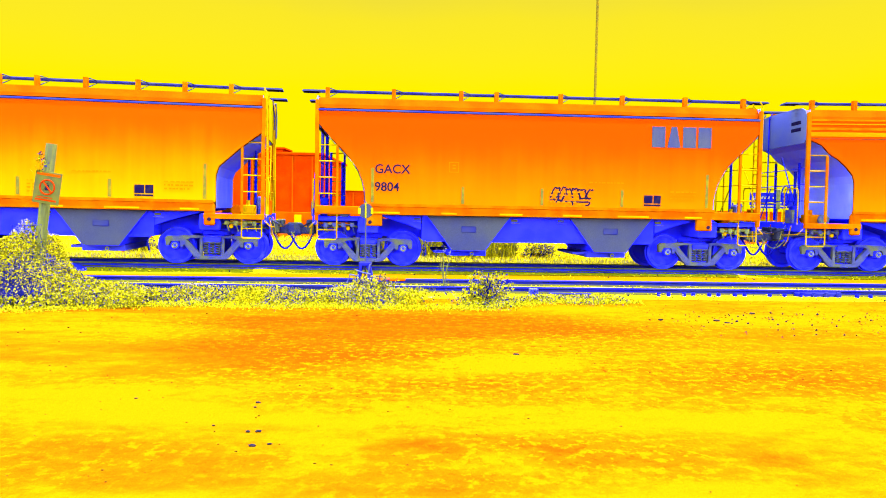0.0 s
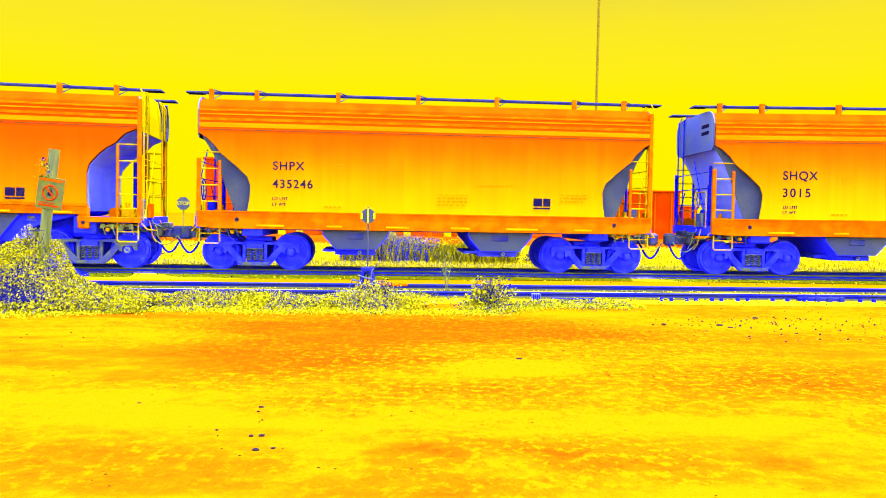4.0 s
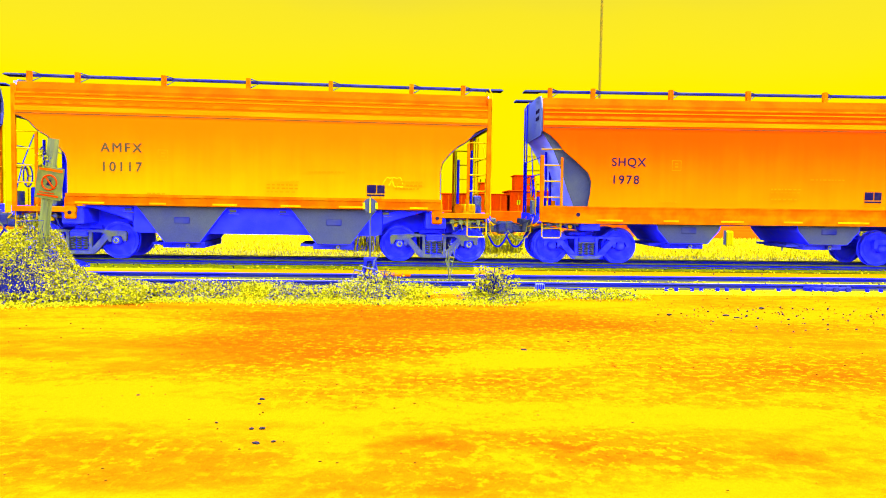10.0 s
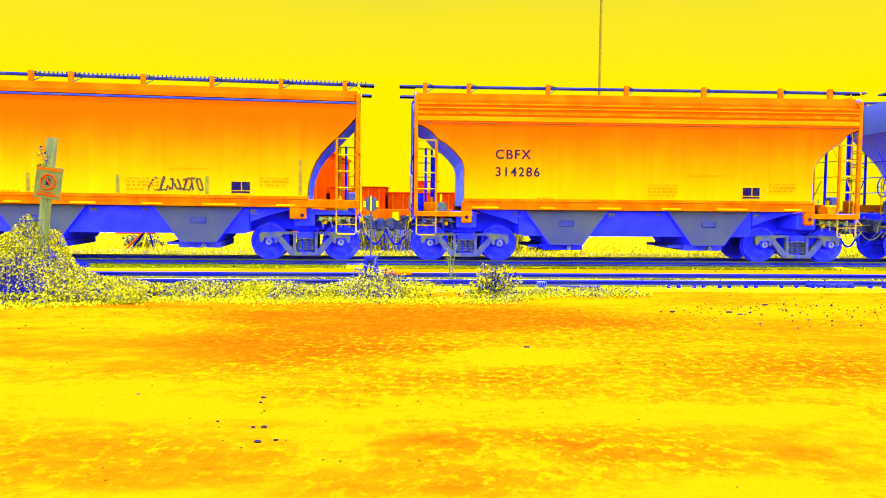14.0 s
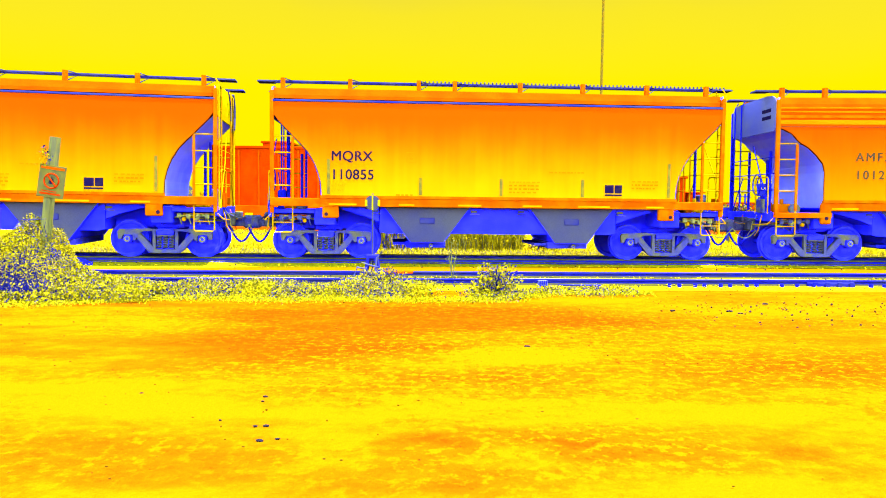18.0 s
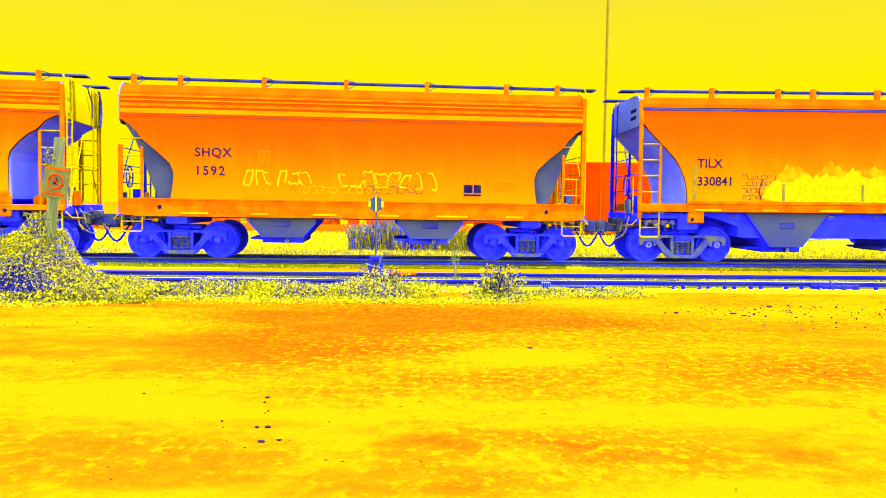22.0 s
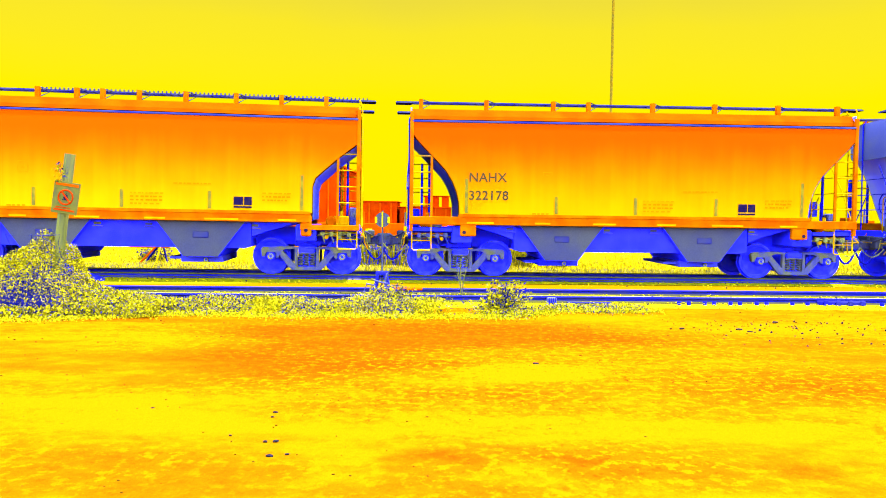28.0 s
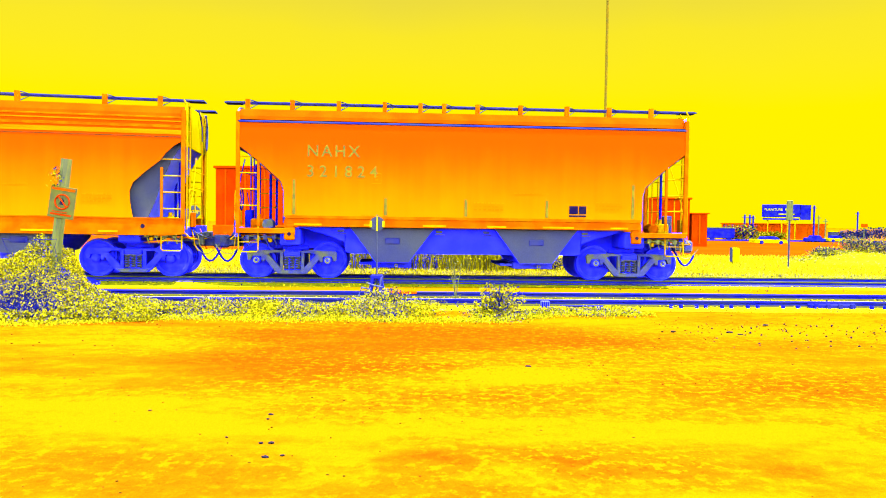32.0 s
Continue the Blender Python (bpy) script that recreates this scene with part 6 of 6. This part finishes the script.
def grass_field():
    """Dry grass between the train and the road, thin blades in tufts."""
    whole = thing("dry_grass", "pale dry yellow grass beyond the tracks", "grass", kind="stuff")
    # the grey blades close behind the rails paint in the train's shade
    for mat, n, seed in (("grassblade", 78000, 31), ("leaf", 15000, 32), ("wood", 5000, 33), ("greygrass", 9000, 34)):
        rnd = random.Random(seed)
        verts, faces = [], []
        for _ in range(n):
            y = 23.4 + 19 * rnd.random() ** 1.5 if mat != "greygrass" else 22.9 + 2.6 * rnd.random()
            x = rnd.uniform(-0.62, 0.62) * y + 1.0
            h = rnd.uniform(0.04, 0.12) * (1 + 0.5 * noise.noise((x * 0.4, y * 0.4, 0)))
            a = rnd.uniform(0, math.pi)
            w = rnd.uniform(0.006, 0.015)
            dx, dy = w * math.cos(a), w * math.sin(a)
            k = len(verts)
            verts += [(x - dx, y - dy, -0.02), (x + dx, y + dy, -0.02), (x + rnd.gauss(0, 0.05), y + rnd.gauss(0, 0.05), h)]
            faces.append((k, k + 1, k + 2))
        me = bpy.data.meshes.new("blades")
        me.from_pydata(verts, [], faces)
        me.materials.append(M[mat])
        part("blades", me, mat, whole)


def lie(x, y):
    """The height of the dirt, by its swells."""
    return 0.03 * noise.noise((x * 0.3, y * 0.3, 0)) * min(1, max(0, 12.5 - y))


def stones():
    rnd = random.Random(17)

    def stone(name, x, y, r, mat, label):
        bm = bmesh.new()
        bmesh.ops.create_icosphere(bm, subdivisions=1, radius=r)
        for v in bm.verts:
            v.co *= rnd.uniform(0.7, 1.25)
            v.co.z = max(v.co.z * 0.55, -r * 0.25)
            v.co.x *= 1.6
        ob = tagged(new(name, finish(bm, name, mat)), label, "stone", "stones on the dirt")
        ob.matrix_basis = pose(x, y, lie(x, y) + r * 0.15, 0, 0, rnd.uniform(-20, 20))
    for x, y, r in ((-1.26, 5.46, 0.022), (-1.33, 5.45, 0.016), (-1.22, 5.11, 0.022), (-1.11, 5.15, 0.016), (-1.45, 6.3, 0.02), (-1.44, 6.15, 0.014), (-2.5, 6.4, 0.016),
                    (0.93, 8.64, 0.03), (3.43, 11.66, 0.045), (4.3, 11.72, 0.05), (4.39, 11.51, 0.045), (5.2, 12.6, 0.05), (-1.62, 5.6, 0.012)):
        stone("stone", x, y, r * (0.8 if y < 9 else 0.7), "darkstone", "small dark stone lying on the dirt")
    bm = bmesh.new()
    for _ in range(760):
        if rnd.random() < 0.45:
            x, y = rnd.uniform(3.2, 11), 12.2 + rnd.gauss(0, 0.8)
        else:
            x, y = rnd.uniform(-6, 7), rnd.uniform(3.6, 12.5)
        r = rnd.uniform(0.003, 0.009) * (1 if y < 9 else 1.4)
        bmesh.ops.create_icosphere(bm, subdivisions=1, radius=r, matrix=Matrix.Translation((x, y, lie(x, y) + 0.001)) @ Matrix.Diagonal((rnd.uniform(1, 1.8), 1, 0.6, 1)))
    tagged(new("gravel", finish(bm, "gravel", "grit")), "scattered dark grit on the dirt", "gravel", kind="stuff")


def bank_height(x, y):
    """The low grassy bank beside the road: nothing before x = 15.6, then a long swell."""
    rise = min(1.0, max(0.0, (x - 15.6) / 3.0))
    across = max(0.0, 1 - ((y - 35.8) / 2.6) ** 2)
    return 0.55 * rise * rise * (3 - 2 * rise) * across * (1 + 0.25 * noise.noise((x * 0.8, y * 0.8, 2)))


def grass_bank():
    bm = bmesh.new()
    rows = [[bm.verts.new((x, y, bank_height(x, y) - 0.03)) for y in np.linspace(33.2, 38.4, 14)] for x in np.linspace(15.4, 46.0, 52)]
    for a, b in zip(rows, rows[1:]):
        for k in range(13):
            bm.faces.new((a[k], a[k + 1], b[k + 1], b[k]))
    tagged(new("grass_bank", finish(bm, "grass_bank", "straw", True)), "low bank of dry yellow grass beside the road", "bank", kind="structure")
    whole = thing("bank_grass", "dry yellow grass and grey weeds on the bank", "grass", kind="stuff")

    def spot(rnd, high):
        x, y = rnd.uniform(15.8, 32.0), 35.6 + rnd.gauss(0, 0.9)
        return Vector((x, y, bank_height(x, y) + high * rnd.random() ** 1.5))
    for mat, n, seed, high in (("straw", 5000, 321, 0.16), ("leaf", 4000, 322, 0.2), ("greygrass", 2500, 323, 0.2)):
        leaf_cloud("blades", seed, n, lambda r: spot(r, high), 0.035, mat, whole)


def dark_heap():
    """A low heap of dark soil against the near rail, behind the vines."""
    bm = bmesh.new()
    rows = []
    for i in range(15):
        u = i / 14
        x = -11.2 + 2.7 * u
        h = 0.36 * math.sin(math.pi * min(1, 0.25 + 0.75 * u)) ** 0.8 + 0.02
        rows.append([bm.verts.new((x, 19.02 + 0.28 * v, h * (1 - v * v) * (1 + 0.25 * noise.noise((x * 3, v * 2, 5))) + 0.0)) for v in np.linspace(-1, 1, 9)])
    for a, b in zip(rows, rows[1:]):
        for k in range(8):
            bm.faces.new((a[k], a[k + 1], b[k + 1], b[k]))
    tagged(new("earth_bank", finish(bm, "earth_bank", "darksoil", True)), "low bank of dark blue earth beside the rail", "bank")


def barricade():
    """A small A-frame barrier in the grass beyond the track."""
    whole = thing("barricade", "small orange and blue wooden barrier standing in the grass", "barrier", at=pose(-10.3, 26.5, 0))
    for y, mat in ((-0.25, "red2"), (0.25, "farblue")):
        bm = bmesh.new()
        tube(bm, [(-0.33, y, 0), (0.33, y * 0.1, 0.74)], 0.035, 6)
        part("slanting_leg", bm, mat, whole)
        bm = bmesh.new()
        tube(bm, [(0.33 + y * 0.4, y, 0), (0.33, y * 0.1, 0.74)], 0.03, 6)
        part("upright_leg", bm, "lit" if y < 0 else mat, whole)
    bm = bmesh.new()
    box(bm, -0.75, 0.6, -0.06, -0.02, 0.52, 0.66, 0.01)
    part("cross_board", bm, "red2", whole)


def ballast_stones():
    """Loose stones on both beds and along the edge of the dirt."""
    for mat, n, seed, label in (("gravel", 4200, 301, "loose yellow ballast stones between the rails"), ("darkstone", 560, 302, "dark ballast stones between the rails")):
        rnd = random.Random(seed)
        verts, faces = [], []
        for _ in range(n):
            pick = rnd.random() * (0.8 if mat == "gravel" else 1.0)
            if pick < 0.55:
                p = track(rnd.uniform(-13, 16), -5.35 + rnd.uniform(-1.75, 1.75))
                p.z += -0.10
            elif pick < 0.8:
                p = track(rnd.uniform(-13, 16), rnd.uniform(-2.6, 1.4))
                p.z += -0.11
            else:
                p = Vector((8.0 - 4.6 * rnd.random() ** 1.4, rnd.uniform(10.2, 12.9), 0.0))
            r = rnd.uniform(0.010, 0.024) if p.y > 13.6 else rnd.uniform(0.007, 0.021)
            k = len(verts)
            a = rnd.uniform(0, 1.5)
            c, d = math.cos(a) * r, math.sin(a) * r
            verts += [(p.x + c * 1.4, p.y + d, p.z), (p.x - d, p.y + c, p.z), (p.x - c * 1.2, p.y - d, p.z), (p.x + d, p.y - c, p.z), (p.x + c * 0.3, p.y, p.z + r * rnd.uniform(0.6, 1.2)), (p.x, p.y, p.z - r)]
            faces += [(k, k + 1, k + 4), (k + 1, k + 2, k + 4), (k + 2, k + 3, k + 4), (k + 3, k, k + 4), (k + 1, k, k + 5), (k + 2, k + 1, k + 5), (k + 3, k + 2, k + 5), (k, k + 3, k + 5)]
        me = bpy.data.meshes.new("ballast_stones")
        me.from_pydata(verts, [], faces)
        me.materials.append(M[mat])
        tagged(new("ballast_stones", me), label, "gravel", kind="stuff")


setting()
ballast("ballast_main", 0.0, "gravel", 1.5, -0.118, "bright yellow ballast under the train's track")
ballast("ballast_siding", -5.35, "gravel", 1.5, -0.118, "bright yellow ballast under the siding")
stained_ballast()
railway("track_main", 0.0, "main track with worn rails carrying the train")
railway("track_siding", -5.35, "empty siding with dark rails along the dirt")
build_train()
more_markings()
vine_mound()
weed_strip()
low_fringe()
shrub(0.88, 13.4, 0.31, 0.55, 21)
shrub(-1.2, 14.2, 0.42, 0.40, 22, 800)
signpost()
switch_target()
switch_box()
background()
TRUCK.append(passing_truck())
tall_weed()
reeds()
stop_sign()
dark_heap()
grass_bank()
barricade()
ballast_stones()
grass_field()
stones()
for k, (x, w, h) in enumerate(((3.6, 0.5, 0.5), (-10.5, 0.6, 0.5))):
    shrub(x, 27.0 + 0.3 * (k % 2), w, h, 60 + k, 620, "dry yellow bush in the grass beyond the train")
for k, (x, y, w, h) in enumerate(((17.2, 35.6, 0.55, 0.42), (18.5, 35.4, 0.75, 0.62), (19.6, 35.5, 0.8, 0.60), (21.0, 35.8, 0.8, 0.5))):
    shrub(x, y, w, h, 80 + k, 520, "scrubby grey-blue weeds on the grassy bank beside the road", bank_height(x, y))
motions()
